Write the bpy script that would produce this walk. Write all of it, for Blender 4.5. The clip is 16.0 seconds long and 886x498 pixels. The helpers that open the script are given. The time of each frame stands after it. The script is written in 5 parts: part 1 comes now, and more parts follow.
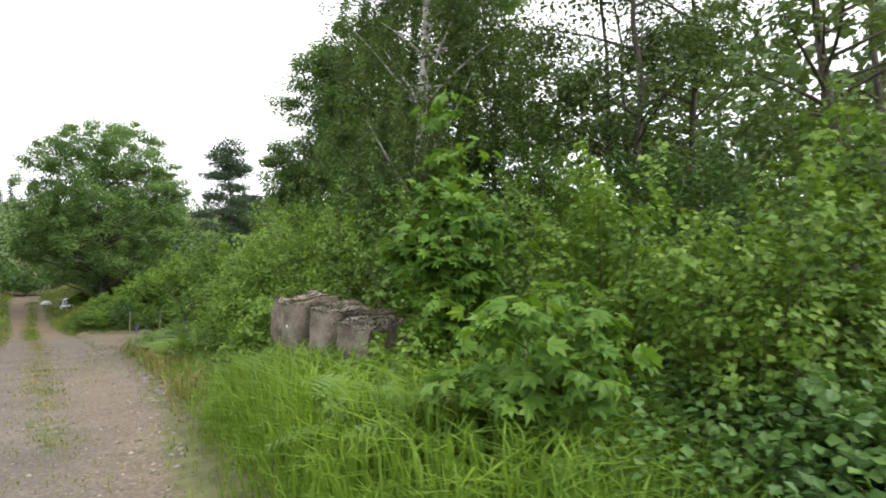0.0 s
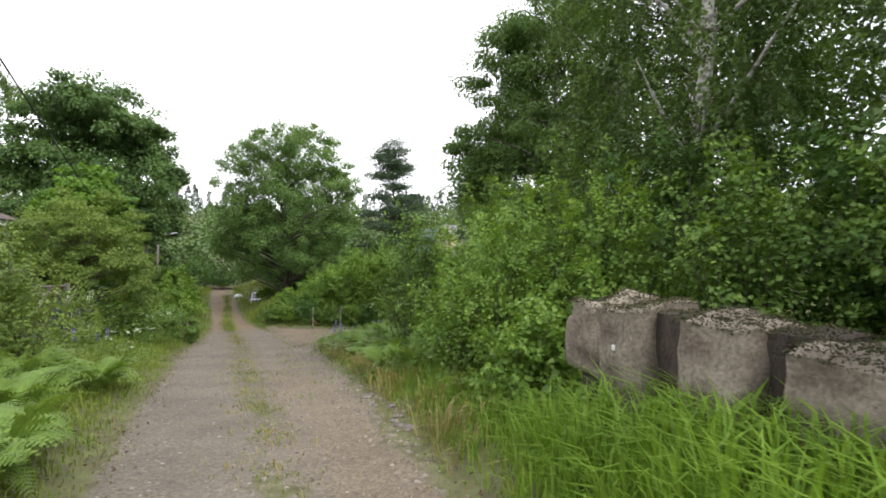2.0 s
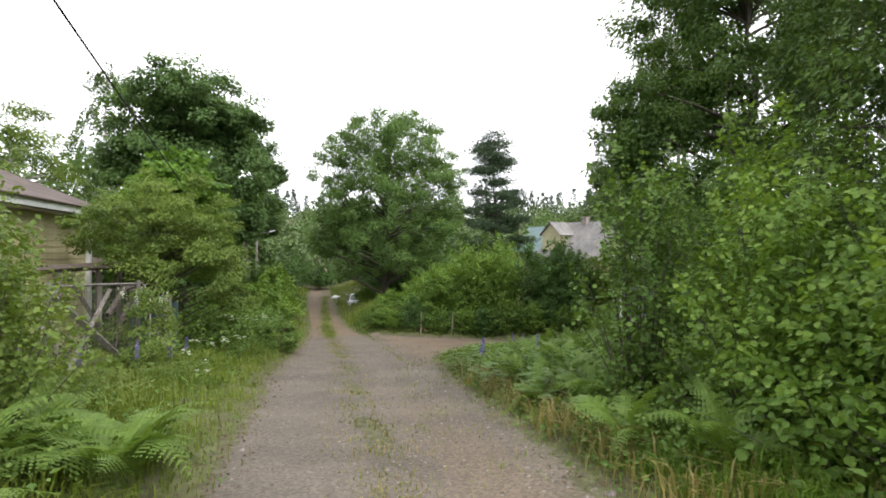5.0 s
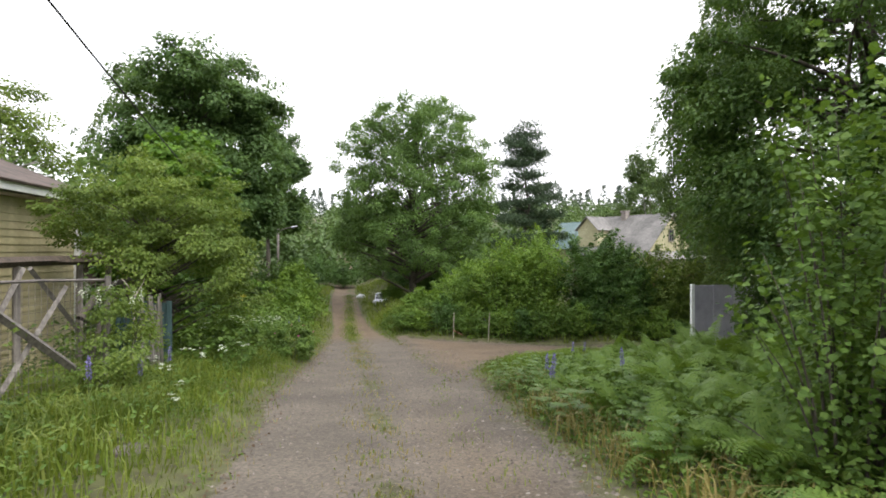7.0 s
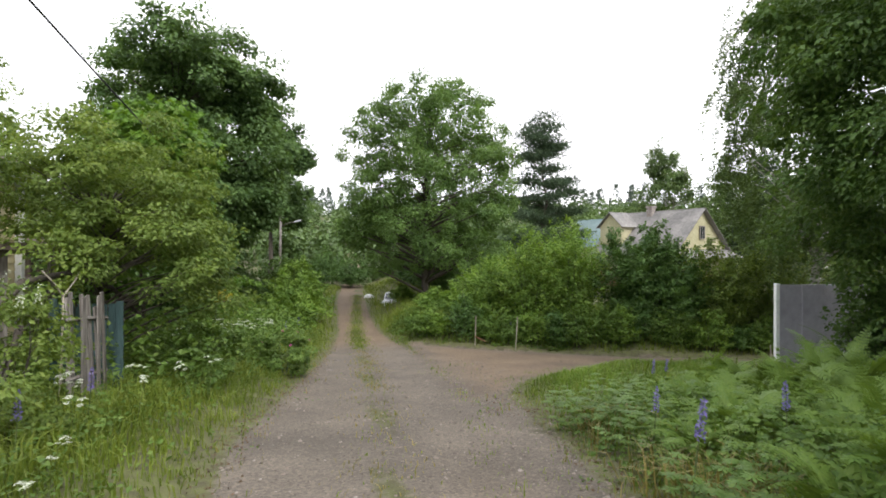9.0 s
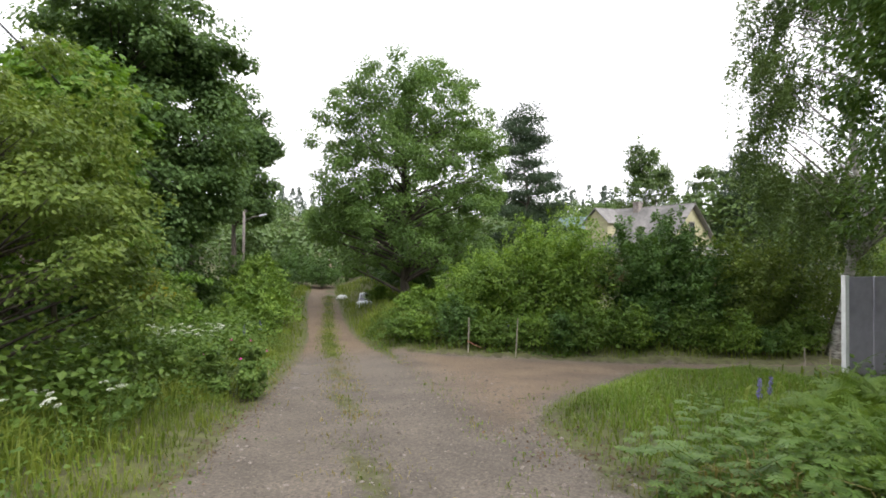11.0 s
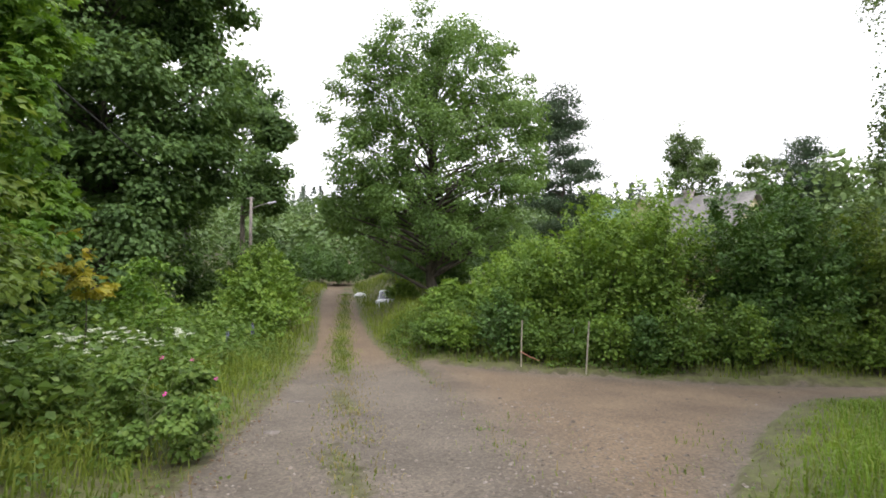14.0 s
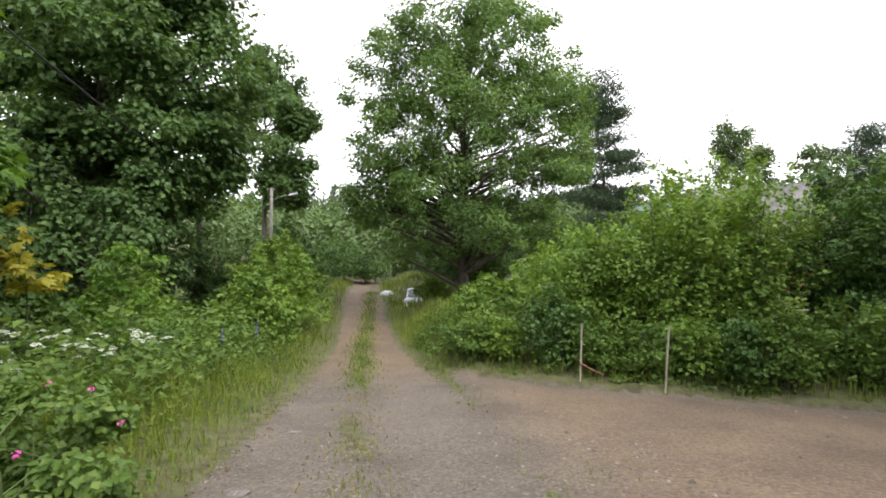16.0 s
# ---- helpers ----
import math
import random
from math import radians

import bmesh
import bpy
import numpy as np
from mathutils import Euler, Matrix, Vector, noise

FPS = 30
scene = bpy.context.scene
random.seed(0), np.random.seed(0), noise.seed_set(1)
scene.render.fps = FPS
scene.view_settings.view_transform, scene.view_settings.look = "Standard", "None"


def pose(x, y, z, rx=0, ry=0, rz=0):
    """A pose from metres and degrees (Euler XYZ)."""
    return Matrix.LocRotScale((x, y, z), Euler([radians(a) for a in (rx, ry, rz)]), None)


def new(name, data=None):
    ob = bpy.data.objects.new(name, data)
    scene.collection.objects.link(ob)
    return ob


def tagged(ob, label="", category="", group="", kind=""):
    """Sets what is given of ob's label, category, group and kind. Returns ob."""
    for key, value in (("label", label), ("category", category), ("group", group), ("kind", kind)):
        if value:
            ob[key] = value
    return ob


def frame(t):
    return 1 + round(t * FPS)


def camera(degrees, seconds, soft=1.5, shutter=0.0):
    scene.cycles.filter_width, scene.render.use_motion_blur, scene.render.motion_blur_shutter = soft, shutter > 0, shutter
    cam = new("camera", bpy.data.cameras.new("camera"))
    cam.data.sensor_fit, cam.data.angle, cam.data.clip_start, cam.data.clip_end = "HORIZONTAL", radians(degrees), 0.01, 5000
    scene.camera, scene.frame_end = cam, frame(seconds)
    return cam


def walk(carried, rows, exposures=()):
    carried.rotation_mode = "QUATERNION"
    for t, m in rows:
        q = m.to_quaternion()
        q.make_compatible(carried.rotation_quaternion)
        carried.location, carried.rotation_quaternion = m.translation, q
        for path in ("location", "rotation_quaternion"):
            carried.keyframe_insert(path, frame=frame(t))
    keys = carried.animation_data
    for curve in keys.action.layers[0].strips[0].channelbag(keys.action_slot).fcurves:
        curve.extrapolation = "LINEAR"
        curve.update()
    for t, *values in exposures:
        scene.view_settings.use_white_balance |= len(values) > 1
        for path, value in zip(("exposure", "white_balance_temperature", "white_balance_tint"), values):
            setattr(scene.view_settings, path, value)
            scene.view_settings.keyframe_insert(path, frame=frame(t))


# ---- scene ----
cam = camera(78.8, 16.0, soft=1.75, shutter=0.15)
METRES, EYE, TILT, LEAN, TURN = 21.5, 1.5, 0.0, 0.0, -37.0
ROWS = [
    (0.0, 0.0, 0.0, 0.0, 0.0, 0.0, 0.0),
    (0.5, -0.0276, 0.0275, -0.0023, 5.77, 0.06, 0.05),
    (1.0, -0.0524, 0.0565, -0.0045, 11.4, 0.04, -0.01),
    (1.5, -0.0756, 0.0848, -0.007, 13.27, 0.12, -0.06),
    (2.0, -0.1023, 0.114, -0.0104, 15.19, 0.06, -0.15),
    (2.5, -0.126, 0.1441, -0.013, 16.92, 0.11, -0.1),
    (3.0, -0.1507, 0.1722, -0.0156, 19.54, 0.08, -0.11),
    (3.5, -0.1743, 0.1984, -0.0181, 21.04, 0.24, -0.13),
    (4.0, -0.1985, 0.2236, -0.0205, 22.67, 0.22, -0.14),
    (6.5, -0.2739, 0.3372, -0.0293, 25.92, 0.33, -0.0),
    (7.0, -0.2919, 0.3652, -0.0322, 27.12, 0.16, 0.04),
    (7.5, -0.3077, 0.3931, -0.0341, 27.89, 0.16, 0.1),
    (8.0, -0.3283, 0.4193, -0.0359, 28.23, 0.16, -0.02),
    (8.5, -0.3459, 0.4454, -0.0398, 28.37, 0.2, -0.11),
    (9.0, -0.3664, 0.4704, -0.0428, 28.01, 0.2, -0.14),
    (9.5, -0.3856, 0.4927, -0.0462, 26.78, 0.28, -0.23),
    (12.0, -0.4726, 0.617, -0.0629, 24.97, 0.39, -0.01),
    (12.5, -0.4873, 0.6415, -0.0656, 25.28, 0.39, -0.07),
    (13.0, -0.5038, 0.6671, -0.0692, 25.71, 0.35, -0.04),
    (13.5, -0.5183, 0.692, -0.0732, 26.62, 0.34, -0.07),
    (14.0, -0.5341, 0.7132, -0.0751, 27.33, 0.37, -0.1),
    (14.5, -0.5467, 0.7364, -0.077, 28.31, 0.36, -0.1),
    (15.0, -0.5604, 0.7594, -0.08, 28.68, 0.36, -0.1),
    (15.5, -0.574, 0.7787, -0.0823, 29.92, 0.37, -0.18),
    (16.0, -0.5879, 0.7998, -0.0859, 30.46, 0.35, -0.16),
]
walk(cam, [(t, pose(0, 0, EYE, TILT, LEAN, TURN) @ pose(METRES * x, METRES * y, METRES * z, 90 + pitch, roll, yaw)) for t, x, y, z, yaw, pitch, roll in ROWS],
     exposures=[(0.0, 1.29, 6500, 10), (1.5, 1.22, 6500, 10), (4.0, 1.18, 6500, 10.5), (9.0, 1.17, 6500, 12), (13.0, 1.26, 6500, 13.5), (16.0, 1.38, 6500, 14)])

# ---- sky and light: overcast afternoon ----
world = bpy.data.worlds.new("overcast_sky")
scene.world = world
world.use_nodes = True
wn, wl = world.node_tree.nodes, world.node_tree.links
wn.clear()
w_out, w_bg = wn.new("ShaderNodeOutputWorld"), wn.new("ShaderNodeBackground")
w_sky, w_mix, w_cloud = wn.new("ShaderNodeTexSky"), wn.new("ShaderNodeMix"), wn.new("ShaderNodeTexNoise")
w_ramp, w_gain, w_map, w_co = wn.new("ShaderNodeValToRGB"), wn.new("ShaderNodeMix"), wn.new("ShaderNodeMapping"), wn.new("ShaderNodeTexCoord")
w_sky.sky_type, w_sky.sun_disc, w_sky.sun_elevation, w_sky.sun_rotation = "NISHITA", False, radians(48), radians(155)
w_gain.data_type = w_mix.data_type = "RGBA"
w_gain.blend_type = "MULTIPLY"
w_gain.inputs[0].default_value = 1.0
w_gain.inputs[7].default_value = (0.10, 0.10, 0.10, 1)
w_map.inputs["Scale"].default_value = (1.0, 1.0, 3.0)
w_cloud.inputs["Scale"].default_value, w_cloud.inputs["Detail"].default_value = 1.6, 5
w_ramp.color_ramp.elements[0].position, w_ramp.color_ramp.elements[0].color = 0.30, (0.86, 0.90, 0.96, 1)
w_ramp.color_ramp.elements[1].position, w_ramp.color_ramp.elements[1].color = 0.62, (1.02, 1.02, 1.03, 1)
w_mix.inputs[0].default_value = 0.9
w_bg.inputs["Strength"].default_value = 1.0
wl.new(w_co.outputs["Generated"], w_map.inputs["Vector"])
wl.new(w_map.outputs["Vector"], w_cloud.inputs["Vector"])
wl.new(w_cloud.outputs["Fac"], w_ramp.inputs["Fac"])
wl.new(w_sky.outputs["Color"], w_gain.inputs[6])
wl.new(w_gain.outputs[2], w_mix.inputs[6])
wl.new(w_ramp.outputs["Color"], w_mix.inputs[7])
wl.new(w_mix.outputs[2], w_bg.inputs["Color"])
wl.new(w_bg.outputs["Background"], w_out.inputs["Surface"])
sun = new("sun", bpy.data.lights.new("sun", "SUN"))
sun.data.energy, sun.data.angle, sun.data.color = 1.5, radians(30), (1.0, 0.97, 0.92)
sun.matrix_world = pose(0, 0, 30, 42, 0, 25)


# ---- materials ----
def material(name, rough=0.8):
    m = bpy.data.materials.new(name)
    m.use_nodes = True
    b = m.node_tree.nodes["Principled BSDF"]
    b.inputs["Roughness"].default_value = rough
    return m, m.node_tree.nodes, m.node_tree.links, b


def ramp(nodes, *stops):
    r = nodes.new("ShaderNodeValToRGB")
    els = r.color_ramp.elements
    while len(els) < len(stops):
        els.new(0.5)
    for e, (p, c) in zip(els, stops):
        e.position, e.color = p, (*c, 1)
    return r


def noise_node(nodes, links, scale, detail=4, space="Object", rough=0.55, stretch=(1, 1, 1)):
    co, mp, n = nodes.new("ShaderNodeTexCoord"), nodes.new("ShaderNodeMapping"), nodes.new("ShaderNodeTexNoise")
    mp.inputs["Scale"].default_value = stretch
    n.inputs["Scale"].default_value, n.inputs["Detail"].default_value, n.inputs["Roughness"].default_value = scale, detail, rough
    links.new(co.outputs[space], mp.inputs["Vector"])
    links.new(mp.outputs["Vector"], n.inputs["Vector"])
    return n


def mixed(nodes, links, kind, fac, a, b):
    """A colour mix; each input is a socket, a colour or a number."""
    n = nodes.new("ShaderNodeMix")
    n.data_type, n.blend_type = "RGBA", kind
    for i, v in ((0, fac), (6, a), (7, b)):
        if isinstance(v, (int, float)):
            n.inputs[i].default_value = v
        elif isinstance(v, tuple):
            n.inputs[i].default_value = (*v, 1)
        else:
            links.new(v, n.inputs[i])
    return n.outputs[2]


def bump(nodes, links, b, height, strength, distance):
    n = nodes.new("ShaderNodeBump")
    n.inputs["Strength"].default_value, n.inputs["Distance"].default_value = strength, distance
    links.new(height, n.inputs["Height"])
    links.new(n.outputs["Normal"], b.inputs["Normal"])


def leaf_material(name, dark, mid, light, through_=0.42, rough=0.45, patch=0.8):
    m, n, l, b = material(name, rough)
    g = n.new("ShaderNodeNewGeometry")
    dark, light = [tuple(0.45 * m_ + 0.55 * c_ for m_, c_ in zip(mid, col)) for col in (dark, light)]
    r = ramp(n, (0.0, dark), (0.5, mid), (1.0, light))
    l.new(g.outputs["Random Per Island"], r.inputs["Fac"])
    big = noise_node(n, l, patch, 3)
    br = ramp(n, (0.3, (0.62, 0.66, 0.62)), (0.7, (1.25, 1.18, 1.05)))
    l.new(big.outputs["Fac"], br.inputs["Fac"])
    c = mixed(n, l, "MULTIPLY", 1.0, r.outputs["Color"], br.outputs["Color"])
    l.new(c, b.inputs["Base Color"])
    b.inputs["Specular IOR Level"].default_value = 0.22
    t, mx = n.new("ShaderNodeBsdfTranslucent"), n.new("ShaderNodeMixShader")
    tc = mixed(n, l, "MULTIPLY", 1.0, c, (1.15, 1.1, 0.55))
    l.new(tc, t.inputs["Color"])
    mx.inputs[0].default_value = through_
    l.new(b.outputs["BSDF"], mx.inputs[1])
    l.new(t.outputs["BSDF"], mx.inputs[2])
    l.new(mx.outputs["Shader"], n["Material Output"].inputs["Surface"])
    return m


def rough_material(name, a, b_, scale, rough=0.85, bumps=0.5, dist=0.01, stretch=(1, 1, 1), fine=6.0, vary=0.25):
    """Two colours mixed by a coarse noise, darkened by a fine one, with relief."""
    m, n, l, b = material(name, rough)
    n1, n2 = noise_node(n, l, scale, 5, stretch=stretch), noise_node(n, l, scale * fine, 6, stretch=stretch)
    r = ramp(n, (0.35, a), (0.65, b_))
    l.new(n1.outputs["Fac"], r.inputs["Fac"])
    f = ramp(n, (0.3, (1 - vary,) * 3), (0.7, (1 + vary,) * 3))
    l.new(n2.outputs["Fac"], f.inputs["Fac"])
    info = n.new("ShaderNodeObjectInfo")
    o = ramp(n, (0.0, (0.86, 0.86, 0.86)), (1.0, (1.1, 1.1, 1.1)))
    l.new(info.outputs["Random"], o.inputs["Fac"])
    c = mixed(n, l, "MULTIPLY", 1.0, mixed(n, l, "MULTIPLY", 1.0, r.outputs["Color"], f.outputs["Color"]), o.outputs["Color"])
    l.new(c, b.inputs["Base Color"])
    bump(n, l, b, n2.outputs["Fac"], bumps, dist)
    return m


M = {
    "oak": leaf_material("oak_leaf", (0.072, 0.134, 0.040), (0.116, 0.206, 0.062), (0.172, 0.280, 0.090)),
    "dark": leaf_material("dark_maple_leaf", (0.062, 0.116, 0.045), (0.097, 0.174, 0.062), (0.144, 0.236, 0.080), 0.4),
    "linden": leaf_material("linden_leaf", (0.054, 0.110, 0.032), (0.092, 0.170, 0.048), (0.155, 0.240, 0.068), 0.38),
    "maple": leaf_material("young_maple_leaf", (0.067, 0.151, 0.024), (0.111, 0.221, 0.033), (0.190, 0.301, 0.049), 0.4),
    "apple": leaf_material("ash_leaf", (0.086, 0.144, 0.032), (0.144, 0.218, 0.050), (0.222, 0.288, 0.078), 0.4),
    "yellow": leaf_material("yellowing_leaf", (0.22, 0.24, 0.03), (0.33, 0.31, 0.04), (0.42, 0.33, 0.05), 0.4),
    "birch": leaf_material("birch_leaf", (0.052, 0.096, 0.030), (0.090, 0.148, 0.048), (0.142, 0.206, 0.077), 0.35),
    "hazel": leaf_material("hazel_leaf", (0.089, 0.170, 0.034), (0.156, 0.268, 0.050), (0.256, 0.366, 0.079), 0.4),
    # Hazel colours scaled down; the shade on roadside leaves is put into them.
    "alder": leaf_material("alder_leaf", (0.066, 0.128, 0.028), (0.112, 0.200, 0.042), (0.190, 0.288, 0.066), 0.38),
    "lilac": leaf_material("lilac_leaf", (0.041, 0.092, 0.025), (0.072, 0.149, 0.038), (0.129, 0.213, 0.055), 0.3),
    "needle": leaf_material("pine_needle", (0.033, 0.060, 0.038), (0.051, 0.087, 0.049), (0.082, 0.120, 0.061), 0.1),
    "fern": leaf_material("fern_frond", (0.105, 0.195, 0.042), (0.170, 0.272, 0.060), (0.245, 0.345, 0.088), 0.38),
    "herb": leaf_material("herb_leaf", (0.064, 0.128, 0.029), (0.106, 0.186, 0.041), (0.176, 0.252, 0.064), 0.35),
    "lupin": leaf_material("lupin_leaf", (0.075, 0.150, 0.036), (0.118, 0.212, 0.048), (0.170, 0.268, 0.064), 0.35),
    "grass": leaf_material("grass_blade", (0.092, 0.146, 0.026), (0.150, 0.212, 0.036), (0.245, 0.275, 0.070), 0.35),
    "lushgrass": leaf_material("lush_grass_blade", (0.102, 0.190, 0.026), (0.152, 0.264, 0.036), (0.215, 0.325, 0.055), 0.42),
    "drygrass": leaf_material("dry_grass_blade", (0.16, 0.15, 0.05), (0.24, 0.21, 0.08), (0.33, 0.28, 0.13), 0.3),
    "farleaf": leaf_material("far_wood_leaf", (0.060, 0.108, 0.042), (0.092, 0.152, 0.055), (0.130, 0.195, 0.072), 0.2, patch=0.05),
    "farpine": leaf_material("far_pine_leaf", (0.054, 0.083, 0.074), (0.077, 0.110, 0.089), (0.100, 0.131, 0.104), 0.1, patch=0.05),
    "litter": leaf_material("leaf_litter", (0.07, 0.045, 0.028), (0.12, 0.078, 0.05), (0.19, 0.13, 0.085), 0.05, 0.8),
    "bark": rough_material("bark", (0.045, 0.038, 0.030), (0.10, 0.085, 0.068), 6, 0.95, 0.9, 0.02, (1, 1, 0.25)),
    "birchbark": rough_material("birch_bark", (0.10, 0.09, 0.08), (0.50, 0.48, 0.44), 5, 0.8, 0.5, 0.01, (1, 1, 2.5)),
    "stem": rough_material("green_stem", (0.06, 0.09, 0.025), (0.10, 0.13, 0.04), 10, 0.7, 0.2, 0.003),
    # Brown stain, with the shade of gaps and recesses painted into the colour.
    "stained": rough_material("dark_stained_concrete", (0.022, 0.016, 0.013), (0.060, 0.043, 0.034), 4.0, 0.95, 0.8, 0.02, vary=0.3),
    "concrete": rough_material("old_concrete", (0.10, 0.078, 0.06), (0.25, 0.212, 0.172), 3.4, 0.95, 0.9, 0.02, fine=9, vary=0.35),
    "moss": rough_material("moss", (0.032, 0.042, 0.012), (0.085, 0.075, 0.03), 12, 1.0, 1.0, 0.03),
    "stone": rough_material("road_stone", (0.09, 0.078, 0.068), (0.18, 0.158, 0.14), 8, 0.9, 0.4, 0.005),
    "greywood": rough_material("weathered_wood", (0.11, 0.098, 0.088), (0.25, 0.228, 0.205), 3, 0.9, 0.7, 0.006, (6, 6, 0.6)),
    "palewood": rough_material("pale_wood", (0.22, 0.20, 0.16), (0.36, 0.32, 0.26), 3, 0.85, 0.5, 0.004, (6, 6, 0.6)),
    "darkwood": rough_material("dark_wood", (0.05, 0.038, 0.03), (0.12, 0.09, 0.07), 3, 0.9, 0.6, 0.006, (5, 5, 0.7)),
    "siding": rough_material("yellow_siding", (0.42, 0.36, 0.20), (0.54, 0.48, 0.29), 1.2, 0.7, 0.2, 0.003, vary=0.12),
    "siding_far": rough_material("pale_yellow_boards", (0.36, 0.34, 0.20), (0.45, 0.42, 0.27), 1.0, 0.8, 0.3, 0.005, vary=0.15),
    "redwall": rough_material("red_brown_boards", (0.15, 0.065, 0.042), (0.24, 0.105, 0.065), 1.5, 0.85, 0.3, 0.005),
    "slate": rough_material("asbestos_slate", (0.13, 0.125, 0.12), (0.21, 0.20, 0.19), 0.8, 0.9, 0.4, 0.008, vary=0.2),
    "rust": rough_material("rusty_iron_roof", (0.055, 0.040, 0.034), (0.115, 0.080, 0.066), 2.0, 0.75, 0.3, 0.004),
    "teal": rough_material("teal_metal_roof", (0.075, 0.13, 0.13), (0.115, 0.18, 0.18), 1.0, 0.5, 0.2, 0.004, vary=0.1),
    "bluegreen": rough_material("faded_blue_green_paint", (0.035, 0.075, 0.080), (0.065, 0.115, 0.115), 2.0, 0.8, 0.4, 0.004, (4, 4, 0.6)),
    "shed": rough_material("grey_violet_metal", (0.36, 0.345, 0.395), (0.46, 0.44, 0.50), 1.0, 0.55, 0.15, 0.003, vary=0.12),
    "white": rough_material("white_paint", (0.66, 0.67, 0.66), (0.80, 0.80, 0.78), 2.0, 0.5, 0.1, 0.002, vary=0.08),
    "brick": rough_material("chimney_brick", (0.17, 0.14, 0.125), (0.30, 0.27, 0.245), 5, 0.9, 0.5, 0.01),
    "iron": rough_material("dull_iron", (0.10, 0.09, 0.085), (0.20, 0.17, 0.15), 8, 0.6, 0.3, 0.002),
    "petal_white": rough_material("white_petal", (0.42, 0.47, 0.34), (0.58, 0.61, 0.50), 30, 0.7, 0.2, 0.002),
    "petal_pink": rough_material("pink_petal", (0.55, 0.04, 0.26), (0.72, 0.10, 0.42), 20, 0.6, 0.2, 0.002),
    "petal_blue": rough_material("blue_violet_petal", (0.12, 0.10, 0.30), (0.20, 0.16, 0.40), 20, 0.6, 0.2, 0.002),
    "dark_glass": material("dark_glass", 0.08)[0],
    "rubber": rough_material("black_rubber", (0.02, 0.02, 0.02), (0.035, 0.035, 0.035), 6, 0.8, 0.2, 0.003),
    "car_paint": rough_material("silver_car_paint", (0.52, 0.55, 0.58), (0.60, 0.62, 0.65), 0.5, 0.3, 0.02, 0.001, vary=0.03),
}
M["dark_glass"].node_tree.nodes["Principled BSDF"].inputs["Base Color"].default_value = (0.02, 0.025, 0.03, 1)


def pebble_material():
    m, n, l, b = material("pebbles", 0.9)
    g = n.new("ShaderNodeNewGeometry")
    r = ramp(n, (0.0, (0.08, 0.068, 0.055)), (0.45, (0.14, 0.12, 0.098)), (0.8, (0.185, 0.152, 0.126)), (1.0, (0.26, 0.232, 0.205)))
    l.new(g.outputs["Random Per Island"], r.inputs["Fac"])
    f = noise_node(n, l, 60, 3)
    fr_ = ramp(n, (0.3, (0.8, 0.8, 0.8)), (0.7, (1.2, 1.2, 1.2)))
    l.new(f.outputs["Fac"], fr_.inputs["Fac"])
    l.new(mixed(n, l, "MULTIPLY", 1.0, r.outputs["Color"], fr_.outputs["Color"]), b.inputs["Base Color"])
    return m


def ground_material():
    m, n, l, b = material("ground_soil", 0.95)
    at1, at2 = n.new("ShaderNodeAttribute"), n.new("ShaderNodeAttribute")
    at1.attribute_name, at2.attribute_name = "gravel", "tan"
    big, mid, fine = noise_node(n, l, 0.9, 4), noise_node(n, l, 6, 5), noise_node(n, l, 45, 4, rough=0.7)
    vor_co, vor = n.new("ShaderNodeTexCoord"), n.new("ShaderNodeTexVoronoi")
    vor.inputs["Scale"].default_value = 38
    l.new(vor_co.outputs["Object"], vor.inputs["Vector"])
    grey = ramp(n, (0.3, (0.084, 0.071, 0.056)), (0.7, (0.142, 0.119, 0.094)))
    tan = ramp(n, (0.3, (0.112, 0.080, 0.052)), (0.7, (0.168, 0.122, 0.078)))
    soil = ramp(n, (0.35, (0.060, 0.055, 0.026)), (0.65, (0.105, 0.115, 0.036)))
    for r in (grey, tan):
        l.new(big.outputs["Fac"], r.inputs["Fac"])
    l.new(mid.outputs["Fac"], soil.inputs["Fac"])
    road_c = mixed(n, l, "MIX", at2.outputs["Fac"], grey.outputs["Color"], tan.outputs["Color"])
    peb = ramp(n, (0.0, (0.58, 0.57, 0.56)), (0.5, (0.97, 0.97, 0.97)), (1.0, (1.55, 1.51, 1.46)))
    l.new(vor.outputs["Color"], peb.inputs["Fac"])
    grain = ramp(n, (0.3, (0.8, 0.8, 0.8)), (0.7, (1.18, 1.18, 1.18)))
    l.new(fine.outputs["Fac"], grain.inputs["Fac"])
    road_c = mixed(n, l, "MULTIPLY", 0.75, road_c, peb.outputs["Color"])
    road_c = mixed(n, l, "MULTIPLY", 1.0, road_c, grain.outputs["Color"])
    edge = n.new("ShaderNodeMath")
    edge.operation = "MULTIPLY_ADD"
    l.new(mid.outputs["Fac"], edge.inputs[0])
    edge.inputs[1].default_value = 0.9
    l.new(at1.outputs["Fac"], edge.inputs[2])
    er = ramp(n, (0.80, (0, 0, 0)), (1.12, (1, 1, 1)))
    l.new(edge.outputs["Value"], er.inputs["Fac"])
    l.new(mixed(n, l, "MIX", er.outputs["Color"], soil.outputs["Color"], road_c), b.inputs["Base Color"])
    h = mixed(n, l, "MIX", 0.5, vor.outputs["Distance"], fine.outputs["Fac"])
    bump(n, l, b, h, 0.8, 0.012)
    return m


M["ground"] = ground_material()
M["pebble"] = pebble_material()


